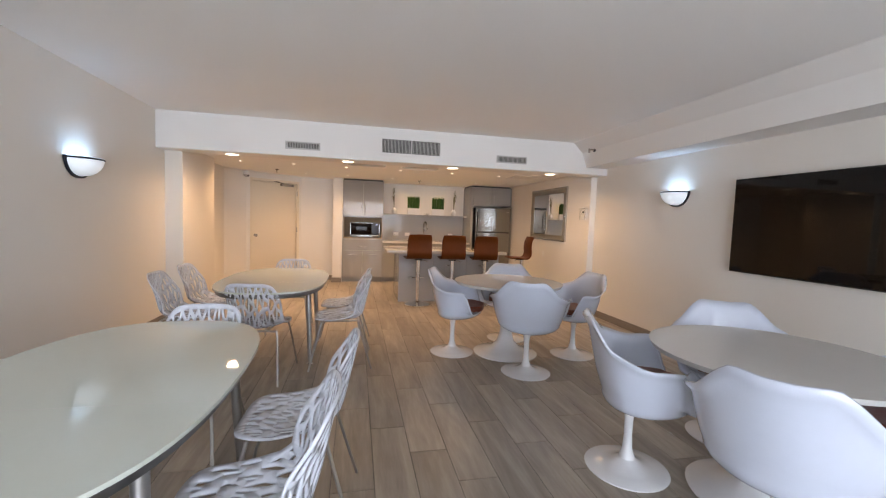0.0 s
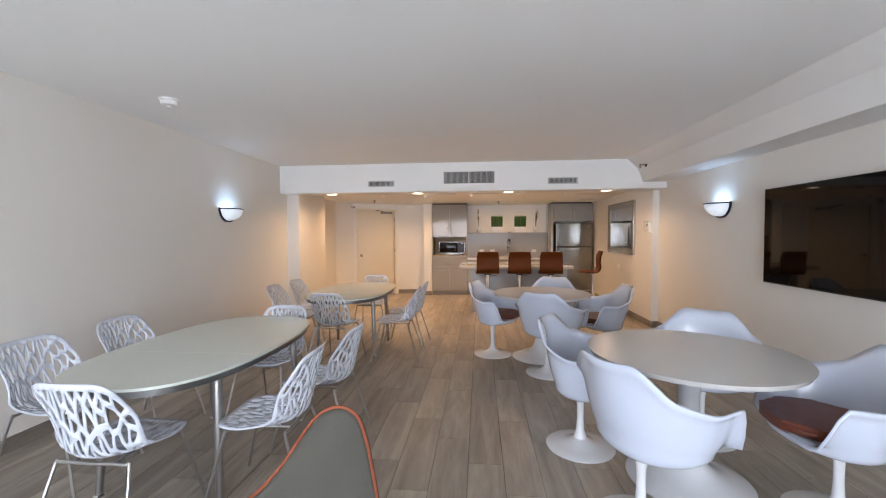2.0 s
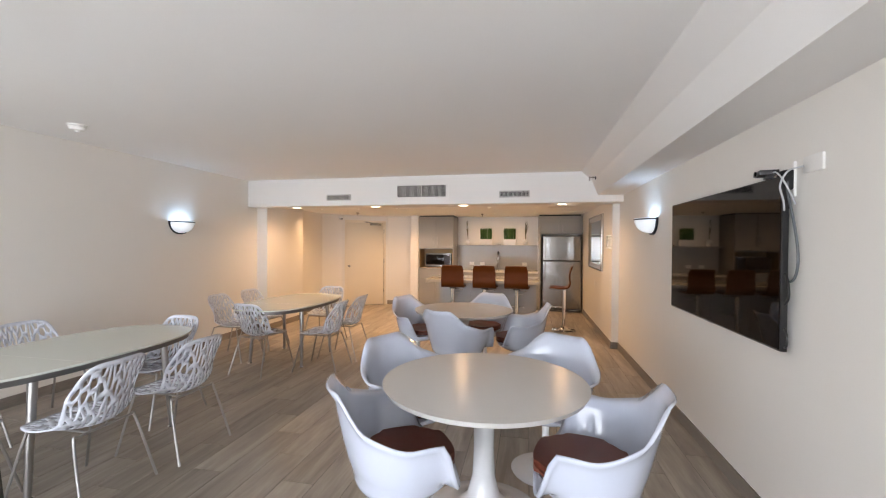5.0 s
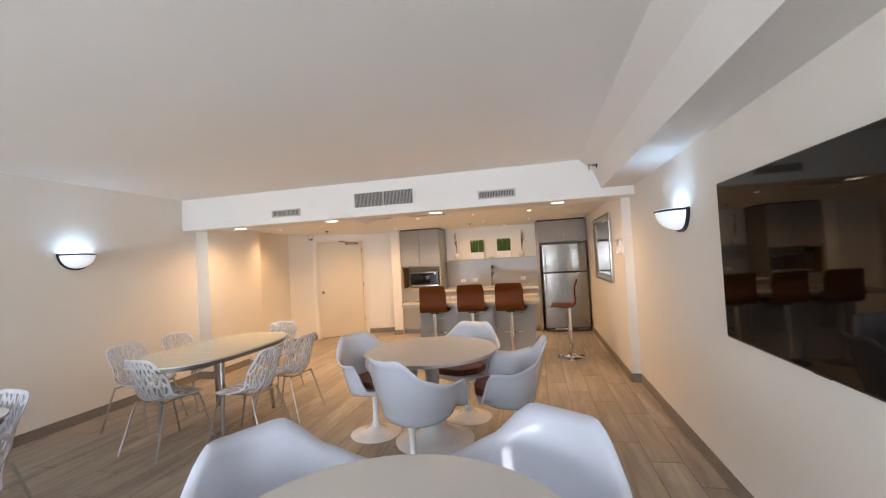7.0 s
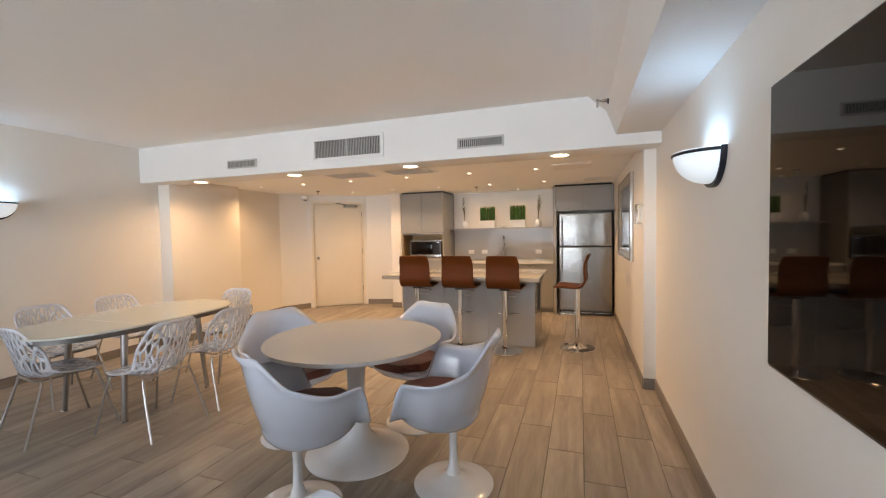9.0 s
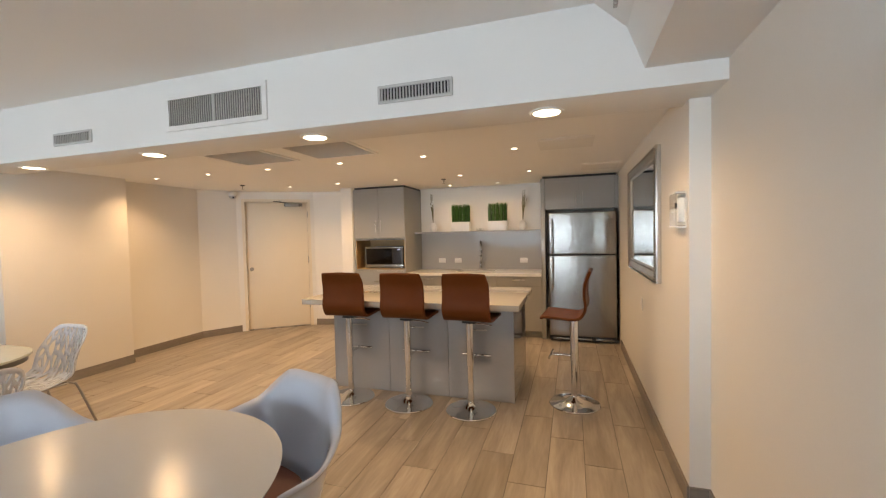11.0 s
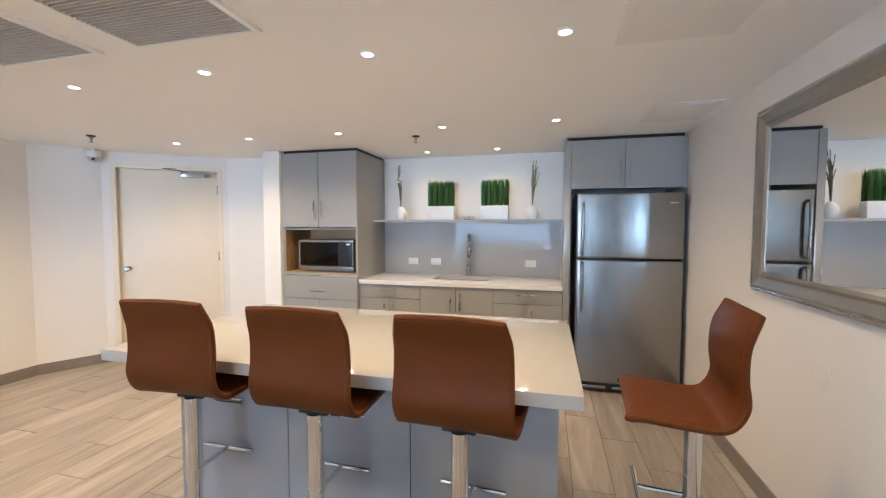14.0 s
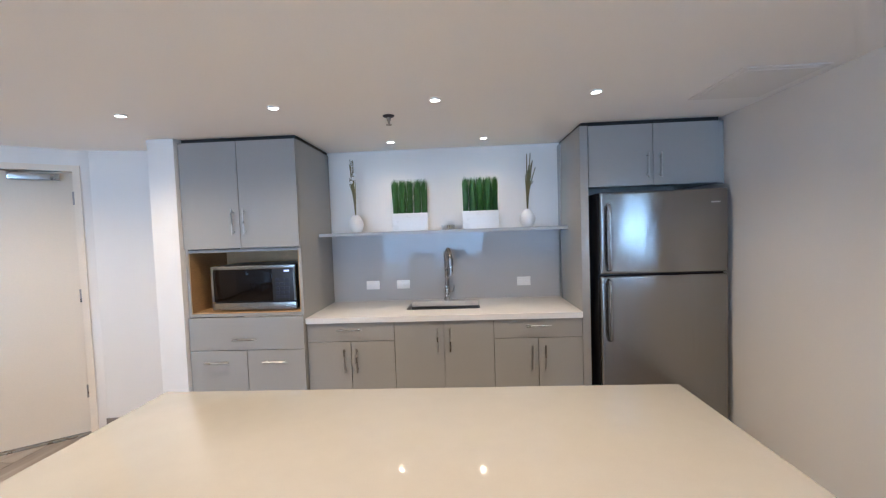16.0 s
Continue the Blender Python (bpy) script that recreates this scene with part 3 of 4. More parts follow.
def lounge_chair():
    ch = thing("lounge_chair", "low grey-green upholstered lounge chair edged with orange piping", "chair", (0.50, 0.32, 0), 0)
    half = smooth_line([(-0.62, 0, 0.40), (-0.50, 0, 0.495), (-0.32, 0, 0.585), (-0.21, 0, 0.695), (-0.125, 0, 0.815), (-0.065, 0, 0.885), (0.0, 0, 0.908), (0.055, 0, 0.88), (0.085, 0, 0.80), (0.108, 0, 0.68), (0.13, 0, 0.54), (0.145, 0, 0.40)], 6)
    bm = bmesh.new()
    rim = [bm.verts.new(p) for p in half]
    front = [bm.verts.new((p.x * 0.94, -0.018, 0.40 + (p.z - 0.40) * 0.96)) for p in half]
    back = [bm.verts.new((p.x * 0.94, 0.04, 0.40 + (p.z - 0.40) * 0.96)) for p in half]
    for a in (front, back):
        for i in range(len(half) - 1):
            bm.faces.new((rim[i], rim[i + 1], a[i + 1], a[i]))
        bm.faces.new(a)
    part("backrest", bm, GREYCLOTH, ch, auto=80)
    part("piping", tube([p + Vector((0, -0.004, 0)) for p in half], 0.0055, 8), PIPING, ch, "orange-red piping round the edge")
    part("seat", boxed(-0.58, 0.15, -0.30, 0.04, 0.30, 0.42, bevel=0.035, seg=3), GREYCLOTH, ch)
    for x in (-0.52, 0.10):
        for y in (-0.25, 0.0):
            part("leg", lathe([(0.012, 0), (0.018, 0.305)], 12, centre=(x, y)), BLACK, ch)


lounge_chair()


# ---- kitchen ----
def handle(parent, p0, p1, out=(0, -1, 0), name="handle"):
    """A bar handle on two short posts."""
    p0, p1, o = Vector(p0), Vector(p1), Vector(out)
    bm = tube([p0 + o * 0.03, p1 + o * 0.03], 0.006, 10)
    for f in (0.12, 0.88):
        q = p0.lerp(p1, f)
        tube([q, q + o * 0.03], 0.0045, 8, bm)
    part(name, bm, NICKEL, parent, "satin nickel bar handle")


def front_panel(parent, name, x0, x1, z0, z1, y, mat=None):
    return part(name, boxed(x0 + 0.002, x1 - 0.002, y - 0.02, y, z0 + 0.002, z1 - 0.002, bevel=0.0015, seg=1), mat or CABINET, parent)


def tall_cabinet():
    cb = thing("tall_cabinet", "tall glossy grey oven cabinet with an open microwave niche", "cabinet", (0, 0, 0))
    y, yb, xa, xb, xm = 8.93, 9.63, -0.20, 0.656, 0.228
    ia, ib = xa + 0.02, xb - 0.02
    for x0, x1 in ((xa, ia), (ib, xb)):
        part("side_panel", boxed(x0, x1, y, yb, 0, 2.192), CABINET, cb, smooth=False)
    for y0, z0, z1 in ((y, 2.17, 2.192), (y, 1.403, 1.423), (y, 0.934, 0.956), (y + 0.05, 0.0, 0.10)):
        part("plinth" if z0 == 0 else "shelf", boxed(ia, ib, y0, yb, z0, z1), CABINET, cb, smooth=False)
    bm = boxed(ia + 0.001, ib - 0.001, 9.40, 9.42, 0.957, 1.402)
    box(bm, ia + 0.001, ia + 0.007, y + 0.002, 9.40, 0.957, 1.402), box(bm, ib - 0.007, ib - 0.001, y + 0.002, 9.40, 0.957, 1.402), box(bm, ia + 0.007, ib - 0.007, y + 0.002, 9.40, 0.957, 0.963)
    part("niche_lining", bm, OAK, cb, "natural wood lining of the microwave niche", smooth=False)
    d1, d2 = front_panel(cb, "door", xa, xm, 1.428, 2.192, y), front_panel(cb, "door", xm, xb, 1.428, 2.192, y)
    handle(d1, (xm - 0.042, y - 0.02, 1.525), (xm - 0.042, y - 0.02, 1.71)), handle(d2, (xm + 0.042, y - 0.02, 1.525), (xm + 0.042, y - 0.02, 1.71))
    for z0, z1, xs in ((0.69, 0.932, ((xa, xb),)), (0.10, 0.69, ((xa, xm), (xm, xb)))):
        for x0, x1 in xs:
            d = front_panel(cb, "drawer", x0, x1, z0, z1, y)
            m, zh = (x0 + x1) / 2, (0.772 if z0 > 0.5 else 0.605)
            handle(d, (m - 0.09, y - 0.02, zh), (m + 0.09, y - 0.02, zh))
    # Solid near-black box paints the shade in the gap up to the ceiling.
    part("top_gap_shade", boxed(xa + 0.01, xb - 0.01, y + 0.012, yb, 2.192, HK), DARK, cb, "near-black box standing for the shade above the cabinet", smooth=False)


tall_cabinet()


def microwave():
    mw = thing("microwave", "stainless countertop microwave with a dark glass door", "microwave", (0.275, 9.115, 0.963))
    part("body", boxed(-0.31, 0.31, -0.13, 0.25, 0.012, 0.335, bevel=0.006), BLACK, mw)
    part("feet", boxed(-0.28, 0.28, -0.1, 0.2, 0, 0.013), BLACK, mw)
    bm = boxed(-0.315, 0.315, -0.155, -0.13, 0.012, 0.065, bevel=0.003)
    box(bm, -0.315, 0.315, -0.155, -0.13, 0.31, 0.335, bevel=0.003), box(bm, -0.315, -0.298, -0.155, -0.13, 0.075, 0.31), box(bm, 0.30, 0.315, -0.155, -0.13, 0.075, 0.31)
    part("front_frame", bm, STEEL, mw, "brushed steel front frame")
    part("door_glass", boxed(-0.298, 0.14, -0.152, -0.13, 0.075, 0.31, bevel=0.003), SCREEN, mw, "dark glass window")
    panel = part("control_panel", boxed(0.14, 0.30, -0.150, -0.13, 0.075, 0.31, bevel=0.002), BLACK, mw)
    part("display", boxed(0.23, 0.27, -0.152, -0.149, 0.285, 0.298), glowing("blue_display", (0.25, 0.4, 1.0), 0.6), panel, "lit blue display")
    for r in range(5):
        for c in range(3):
            part("button", boxed(0.163 + c * 0.037, 0.193 + c * 0.037, -0.152, -0.149, 0.09 + r * 0.032, 0.112 + r * 0.032, bevel=0.001, seg=1), BRONZE, panel)


microwave()


def base_cabinet(x0, x1, kind, label):
    cb = thing("base_cabinet", label, "cabinet", (0, 0, 0), group="kitchen base cabinets")
    y = 8.975
    bm = boxed(x0 + 0.001, x1 - 0.001, y + 0.001, 9.63, 0.10, 0.862)
    box(bm, x0 + 0.001, x1 - 0.001, y + 0.06, 9.62, 0.0, 0.10)
    if kind == "sink":
        bmesh.ops.delete(bm, geom=[f for f in bm.faces if f.normal.z > 0.9 and f.calc_center_median().z > 0.8], context="FACES_ONLY")
    part("body", bm, CABINET, cb, smooth=False)
    m = (x0 + x1) / 2
    top = 0.862
    if kind != "sink":
        d = front_panel(cb, "drawer", x0, x1, 0.725, 0.862, y)
        handle(d, (m - 0.09, y - 0.02, 0.815), (m + 0.09, y - 0.02, 0.815))
        top = 0.725
    for a, b, s in ((x0, m, 1), (m, x1, -1)):
        d = front_panel(cb, "door", a, b, 0.10, top, y)
        hx = m - s * 0.045
        handle(d, (hx, y - 0.02, top - 0.22), (hx, y - 0.02, top - 0.05))
    return cb


base_cabinet(0.658, 1.30, "drawer", "grey gloss base cabinet with one drawer and two doors")
base_cabinet(1.30, 2.015, "sink", "grey gloss sink cabinet with two tall doors")
base_cabinet(2.015, 2.638, "drawer", "grey gloss base cabinet with one drawer and two doors")

# worktop with a cut-out for the sink
SX0, SX1, SY0, SY1 = 1.36, 1.93, 9.17, 9.52
bm = boxed(0.658, SX0, 8.94, 9.625, 0.863, 0.903)
box(bm, SX1, 2.638, 8.94, 9.625, 0.863, 0.903), box(bm, SX0, SX1, 8.94, SY0, 0.863, 0.903), box(bm, SX0, SX1, SY1, 9.625, 0.863, 0.903)
bmesh.ops.remove_doubles(bm, verts=bm.verts, dist=0.0005)
wt = thing("worktop", "quartz worktop in a lamplit pale tone with an undermount sink cut-out", "worktop", (0, 0, 0))
part("slab", bm, WORKTOP, wt, smooth=False)
sk = thing("sink", "undermount stainless steel kitchen sink", "sink", (0, 0, 0))
bm = boxed(SX0 - 0.01, SX0, SY0 - 0.01, SY1 + 0.01, 0.70, 0.862)
box(bm, SX1, SX1 + 0.01, SY0 - 0.01, SY1 + 0.01, 0.70, 0.862), box(bm, SX0, SX1, SY0 - 0.01, SY0, 0.70, 0.862), box(bm, SX0, SX1, SY1, SY1 + 0.01, 0.70, 0.862), box(bm, SX0, SX1, SY0, SY1, 0.69, 0.70)
part("bowl", bm, SINK, sk, smooth=False)
part("drain", lathe([(0.04, 0.70), (0.04, 0.704), (0.03, 0.702)], 20, centre=((SX0 + SX1) / 2, 9.36)), CHROME, sk)


def faucet():
    fc = thing("faucet", "brushed nickel gooseneck pull-down kitchen faucet", "faucet", (1.665, 9.565, 0.903))
    part("base", lathe([(0.028, 0), (0.028, 0.008), (0.022, 0.02), (0.02, 0.12)], 24), NICKEL, fc)
    neck = [(0, 0, 0.11), (0, 0, 0.36)] + [(0.02 * (1 - math.cos(t)), -0.085 + 0.085 * math.cos(t), 0.36 + 0.085 * math.sin(t)) for t in [math.pi * k / 10 for k in range(1, 11)]] + [(0.04, -0.172, 0.34)]
    part("spout", tube(neck, 0.0155, 14), NICKEL, fc)
    part("spray_head", tube([(0.04, -0.172, 0.37), (0.042, -0.176, 0.28), (0.043, -0.178, 0.24)], 0.020, 14), NICKEL, fc)
    part("lever", tube([(0.015, 0, 0.075), (0.05, 0, 0.075), (0.06, -0.005, 0.13)], 0.007, 10), NICKEL, fc)


faucet()
tagged(part("backsplash", boxed(0.658, 2.638, YF - 0.018, YF - 0.002, 0.904, 1.484), SPLASH), "pale grey back-painted glass splashback", "backsplash")
tagged(part("wall_shelf", boxed(0.658, 2.638, 9.30, YF - 0.002, 1.485, 1.512, bevel=0.003), SPLASH), "long pale grey gloss floating shelf", "shelf")
fp = thing("fridge_side_panel", "tall grey gloss panel beside the refrigerator", "panel", (0, 0, 0))
part("panel", boxed(2.64, 2.695, 8.955, 9.63, 0, 2.192, bevel=0.002), CABINET, fp)


def over_fridge():
    cb = thing("wall_cabinet", "grey gloss two-door cabinet above the refrigerator", "cabinet", (0, 0, 0))
    y = 8.975
    part("body", boxed(2.697, 3.575, y, 9.63, 1.77, 2.19), CABINET, cb, smooth=False)
    part("filler", boxed(3.577, XK - 0.002, y + 0.004, 9.63, 1.765, 2.19), CABINET, cb, smooth=False)
    for x0, x1, hx in ((2.697, 3.135, 3.095), (3.135, 3.575, 3.18)):
        d = front_panel(cb, "door", x0, x1, 1.77, 2.19, y)
        handle(d, (hx, y - 0.02, 1.82), (hx, y - 0.02, 1.99))
    # Shade over the fridge cabinet, painted as a near-black box.
    part("top_gap_shade", boxed(2.66, 3.59, y + 0.012, 9.63, 2.192, HK), DARK, cb, "near-black box standing for the shade above the cabinet", smooth=False)


over_fridge()


def fridge():
    fr = thing("refrigerator", "stainless top-freezer refrigerator with bar handles", "refrigerator", (3.158, 8.87, 0))
    part("body", boxed(-0.415, 0.425, 0.055, 0.70, 0.03, 1.725, bevel=0.006), BLACK, fr)
    for z0, z1, hz0, hz1 in ((1.168, 1.725, 1.20, 1.64), (0.085, 1.158, 0.72, 1.13)):
        bm = boxed(-0.415, 0.425, 0.0, 0.06, z0, z1, bevel=0.018, seg=4)
        d = part("door", bm, STEEL, fr)
        h = tube(smooth_line([(-0.365, 0.002, hz0), (-0.365, -0.045, hz0 + 0.03), (-0.365, -0.05, (hz0 + hz1) / 2), (-0.365, -0.045, hz1 - 0.03), (-0.365, 0.002, hz1)], 6), 0.013, 12)
        part("handle", h, STEEL, d, "curved steel bar handle")
    part("kick_grille", boxed(-0.40, 0.41, 0.03, 0.06, 0.012, 0.078), BLACK, fr)
    for k in range(3):
        part("grille_slot", boxed(-0.37 + k * 0.27, -0.15 + k * 0.27, 0.024, 0.031, 0.03, 0.055, bevel=0.004), STEEL, fr)
    for x in (-0.36, 0.36):
        part("foot", lathe([(0.02, 0), (0.02, 0.032)], 12, centre=(x, 0.1)), BLACK, fr)
        part("foot", lathe([(0.02, 0), (0.02, 0.032)], 12, centre=(x, 0.62)), BLACK, fr)
    part("badge", boxed(0.31, 0.37, -0.002, 0.001, 1.63, 1.64), CHROME, fr, "small chrome badge")


fridge()


def island():
    isl = thing("kitchen_island", "cool grey gloss island with three fronts and bar handles", "island", (0, 0, 0))
    part("body", boxed(0.81, 2.545, 6.747, 7.62, 0, 0.834), ISLAND, isl, smooth=False)
    for k in range(3):
        x0 = 0.81 + k * 0.5783
        d = part("front", boxed(x0 + 0.0015, x0 + 0.5768, 6.726, 6.746, 0.003, 0.831, bevel=0.0015, seg=1), ISLAND, isl)
        m = x0 + 0.289
        handle(d, (m - 0.07, 6.726, 0.63), (m + 0.07, 6.726, 0.63))
    for x in (0.80, 2.535):
        part("end_panel", boxed(x, x + 0.02, 6.724, 7.64, 0.0, 0.8345), ISLAND, isl, smooth=False)
    tp = thing("island_worktop", "thick quartz island worktop in a darkened cream tone with a seating overhang", "worktop", (0, 0, 0))
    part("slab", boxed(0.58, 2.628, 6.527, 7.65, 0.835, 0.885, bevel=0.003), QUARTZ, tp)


island()


def bar_stool(at, rz, group):
    """Faces +y."""
    st = thing("bar_stool", "brown leather bar stool on a chrome pole and round base", "stool", at, rz, group)
    path = smooth_line([(0, 0.245, 0.764), (0, 0.21, 0.774), (0, 0.10, 0.768), (0, 0.0, 0.763), (0, -0.062, 0.781), (0, -0.096, 0.850), (0, -0.088, 0.945), (0, -0.094, 1.05), (0, -0.130, 1.146)], 6)
    n, bm, rows = len(path), bmesh.new(), []
    for i, p in enumerate(path):
        f = i / (n - 1)
        w = 0.205 - 0.02 * f - 0.012 * smoothstep(0.9, 1, f) - 0.02 * (1 - smoothstep(0, 0.06, f))
        d = (path[min(i + 1, n - 1)] - path[max(i - 1, 0)]).normalized()
        nrm = Vector((0, d.z, -d.y))
        row = []
        for k in range(-6, 7):
            x = w * k / 6
            row.append(bm.verts.new(p + Vector((x, 0, 0)) - nrm * 0.010 * (k / 6) ** 2 * smoothstep(0.3, 0.7, f)))
        rows.append(row)
    for a, b in zip(rows, rows[1:]):
        for k in range(12):
            bm.faces.new((a[k], a[k + 1], b[k + 1], b[k]))
    welt = [r[0].co.copy() for r in rows] + [v.co.copy() for v in rows[-1][1:-1]] + [r[-1].co.copy() for r in rows[::-1]]
    sh = part("seat_shell", bm, BROWN, st, "brown leather seat and back in one piece", solid=0.022, auto=80)
    bv = sh.modifiers.new("round", "BEVEL")
    bv.width, bv.segments, bv.limit_method, bv.angle_limit = 0.0085, 3, "ANGLE", radians(50)
    part("welt", tube(welt, 0.0118, 8), BROWN, sh, "stitched leather welt along the edge")
    part("mount", boxed(-0.06, 0.06, -0.02, 0.12, 0.732, 0.751, bevel=0.004), BLACK, st)
    part("pole", lathe([(0.026, 0.02), (0.026, 0.375), (0.031, 0.378), (0.031, 0.731)], 28), CHROME, st)
    part("base", lathe([(0.208, 0), (0.21, 0.005), (0.205, 0.010), (0.15, 0.018), (0.08, 0.034), (0.045, 0.058), (0.032, 0.07)], 56), CHROME, st)
    fr = part("footrest", tube([(-0.13, 0.19, 0.415), (0.13, 0.19, 0.415)], 0.010, 12, tube([(0, 0.02, 0.415), (0, 0.19, 0.415)], 0.010, 12)), CHROME, st)
    part("collar", lathe([(0.033, 0.395), (0.033, 0.435)], 24), CHROME, fr)
    part("lever", tube(smooth_line([(0.02, 0.03, 0.724), (0.10, 0.06, 0.718), (0.17, 0.07, 0.704)], 4), 0.005, 8), CHROME, st)
    return st


STOOLS = "bar stools by the island"
first = bar_stool((1.095, 6.511, 0), 2, STOOLS)
for x, y, rz in ((1.665, 6.507, -1), (2.222, 6.507, -4), (3.045, 6.85, 85)):
    copy_thing(first, pose(x, y, 0, 0, 0, rz))


def planter(x):
    pl = thing("grass_planter", "white rectangular planter with upright artificial grass", "planter", (x, 9.43, 1.512), group="shelf planters")
    bm = boxed(-0.145, 0.145, -0.05, 0.05, 0, 0.145, bevel=0.003)
    part("pot", bm, CERAMIC, pl)
    rnd = random.Random(int(x * 100))
    bm = bmesh.new()
    for _ in range(520):
        px, py = rnd.uniform(-0.138, 0.138), rnd.uniform(-0.043, 0.043)
        h, w = rnd.uniform(0.26, 0.30), rnd.uniform(0.0022, 0.004)
        ax, ay = rnd.uniform(-0.012, 0.012), rnd.uniform(-0.01, 0.01)
        ca, sa = math.cos(px * 50), math.sin(py * 90)
        a = [bm.verts.new((px - w * ca, py - w * sa, 0.135)), bm.verts.new((px + w * ca, py + w * sa, 0.135))]
        b = [bm.verts.new((px + ax - w * 0.8 * ca, py + ay - w * sa, 0.135 + h * 0.75)), bm.verts.new((px + ax + w * 0.8 * ca, py + ay + w * sa, 0.135 + h * 0.75))]
        c = bm.verts.new((px + ax * 1.6, py + ay * 1.5, 0.135 + h))
        bm.faces.new((a[0], a[1], b[1], b[0])), bm.faces.new((b[0], b[1], c))
    tagged(part("grass", bm, GRASS, pl, "dense upright green blades", smooth=False), kind="stuff")


planter(1.39), planter(1.965)


def vase(x, lean):
    vs = thing("vase", "small white egg-shaped ceramic vase with dry stems", "vase", (x, 9.42, 1.512), group="shelf vases")
    part("body", lathe([(0.03, 0), (0.05, 0.02), (0.062, 0.06), (0.055, 0.10), (0.03, 0.135), (0.018, 0.145), (0.012, 0.13)], 32), CERAMIC, vs)
    rnd = random.Random(int(x * 77))
    for k in range(14):
        h, a = rnd.uniform(0.36, 0.60), rnd.uniform(-0.03, 0.03) + lean * rnd.uniform(0.2, 1)
        part("stem", tube(smooth_line([(0, 0, 0.11), (a * 0.3, rnd.uniform(-0.02, 0.02), 0.3), (a, rnd.uniform(-0.03, 0.03), h)], 4), 0.0034, 6), TWIG, vs)
    if lean < 0:
        for k in range(3):
            part("blossom", lathe([(0.004, 0), (0.013, 0.01), (0.011, 0.024), (0.003, 0.03)], 10, centre=(-0.02 + 0.014 * k, -0.02)), CERAMIC, vs, "small pale dried blossom").location = (0, 0, 0.40 + 0.03 * k)


vase(0.935, -0.03), vase(2.345, 0.05)
for x, w in ((1.68, 0.035), (1.72, 0.03)):
    tagged(part("glass_tealight", lathe([(w * 0.8, 0), (w, 0.004), (w, 0.035), (w - 0.004, 0.035), (w - 0.006, 0.006)], 20), ACRYLIC), "small clear glass tealight holder on the shelf", "candle holder").location = (x, 9.40, 1.5125)


def outlet(at, rz, w=0.115, h=0.075):
    ot = thing("outlet", "white double socket plate on the wall", "outlet", at, rz, "socket plates")
    part("plate", boxed(-w / 2, w / 2, -0.006, 0, -h / 2, h / 2, bevel=0.002), WHITE, ot)
    for x in (-0.026, 0.026):
        part("socket", boxed(x - 0.018, x + 0.018, -0.0085, -0.006, -0.014, 0.014, bevel=0.002), CERAMIC, ot)


for x in (1.01, 1.28, 2.33):
    outlet((x, YF - 0.0185, 1.045), 0)
outlet((XK, 7.17, 0.82), -90, 0.075, 0.115)


# ---- fittings ----
def service_door():
    ang = math.degrees(math.atan2(DD.y, DD.x))
    dr_ob = thing("door_1", "closed cream painted flush door in a metal frame", "door", (dl.x, dl.y, 0), ang, kind="structure")
    w = (dr - dl).length
    bm = boxed(0.0, 0.045, -0.012, 0.12, 0, 2.10)
    box(bm, w - 0.045, w, -0.012, 0.12, 0, 2.10), box(bm, 0.045, w - 0.045, -0.012, 0.12, 2.055, 2.10)
    part("door_frame", bm, DOORP, dr_ob, smooth=False)
    part("door_leaf", boxed(0.048, w - 0.048, 0.045, 0.09, 0.012, 2.052, bevel=0.002), DOORP, dr_ob)
    part("threshold", boxed(0.045, w - 0.045, 0.0, 0.12, -0.002, 0.010), NICKEL, dr_ob)
    part("back_panel", boxed(0.0, w, 0.121, 0.14, 0, 2.10), DARK, dr_ob, smooth=False)
    knob = lathe([(0.026, 0), (0.028, 0.004), (0.014, 0.012), (0.012, 0.03), (0.026, 0.042), (0.029, 0.056), (0.02, 0.068)], 24)
    k = part("door_handle", knob, NICKEL, dr_ob, "round satin nickel knob")
    k.matrix_basis = pose(0.115, 0.045, 0.98, 90, 0, 0)
    part("door_closer", boxed(w - 0.40, w - 0.12, -0.012, 0.045, 1.985, 2.035, bevel=0.006), NICKEL, dr_ob, "surface-mounted door closer")
    part("closer_arm", tube([(w - 0.34, 0.005, 2.04), (w - 0.56, -0.04, 2.062), (w - 0.42, 0.0, 2.075)], 0.007, 8), NICKEL, dr_ob)
    for z in (0.3, 1.05, 1.8):
        part("hinge", lathe([(0.008, z), (0.008, z + 0.1)], 10, centre=(w - 0.046, -0.006)), NICKEL, dr_ob)


service_door()


def wall_vent(x0, x1, z0, z1, upright, border, label):
    """A grille on the beam's face."""
    v = thing("air_vent", label, "vent", ((x0 + x1) / 2, 5.41, (z0 + z1) / 2))
    w, h = (x1 - x0) / 2, (z1 - z0) / 2
    part("backing", boxed(-w + 0.01, w - 0.01, -0.003, -0.001, -h + 0.01, h - 0.01), DARK, v, smooth=False)
    bm = boxed(-w, w, -0.014, 0, h - border, h, bevel=0.002, seg=1)
    box(bm, -w, w, -0.014, 0, -h, -h + border, bevel=0.002, seg=1), box(bm, -w, -w + border, -0.014, 0, -h + border, h - border), box(bm, w - border, w, -0.014, 0, -h + border, h - border)
    part("frame", bm, BEAM if upright else VENT, v)
    n = int((2 * w - 2 * border) / 0.0185)
    for k in range(n):
        x = -w + border + (2 * w - 2 * border) * (k + 0.5) / n
        part("slat", boxed(x - 0.0035, x + 0.0035, -0.012, -0.004, -h + border, h - border), VENT, v, smooth=False)
    if upright:
        part("mullion", boxed(-0.008, 0.008, -0.013, -0.004, -h + border, h - border), VENT, v, smooth=False)


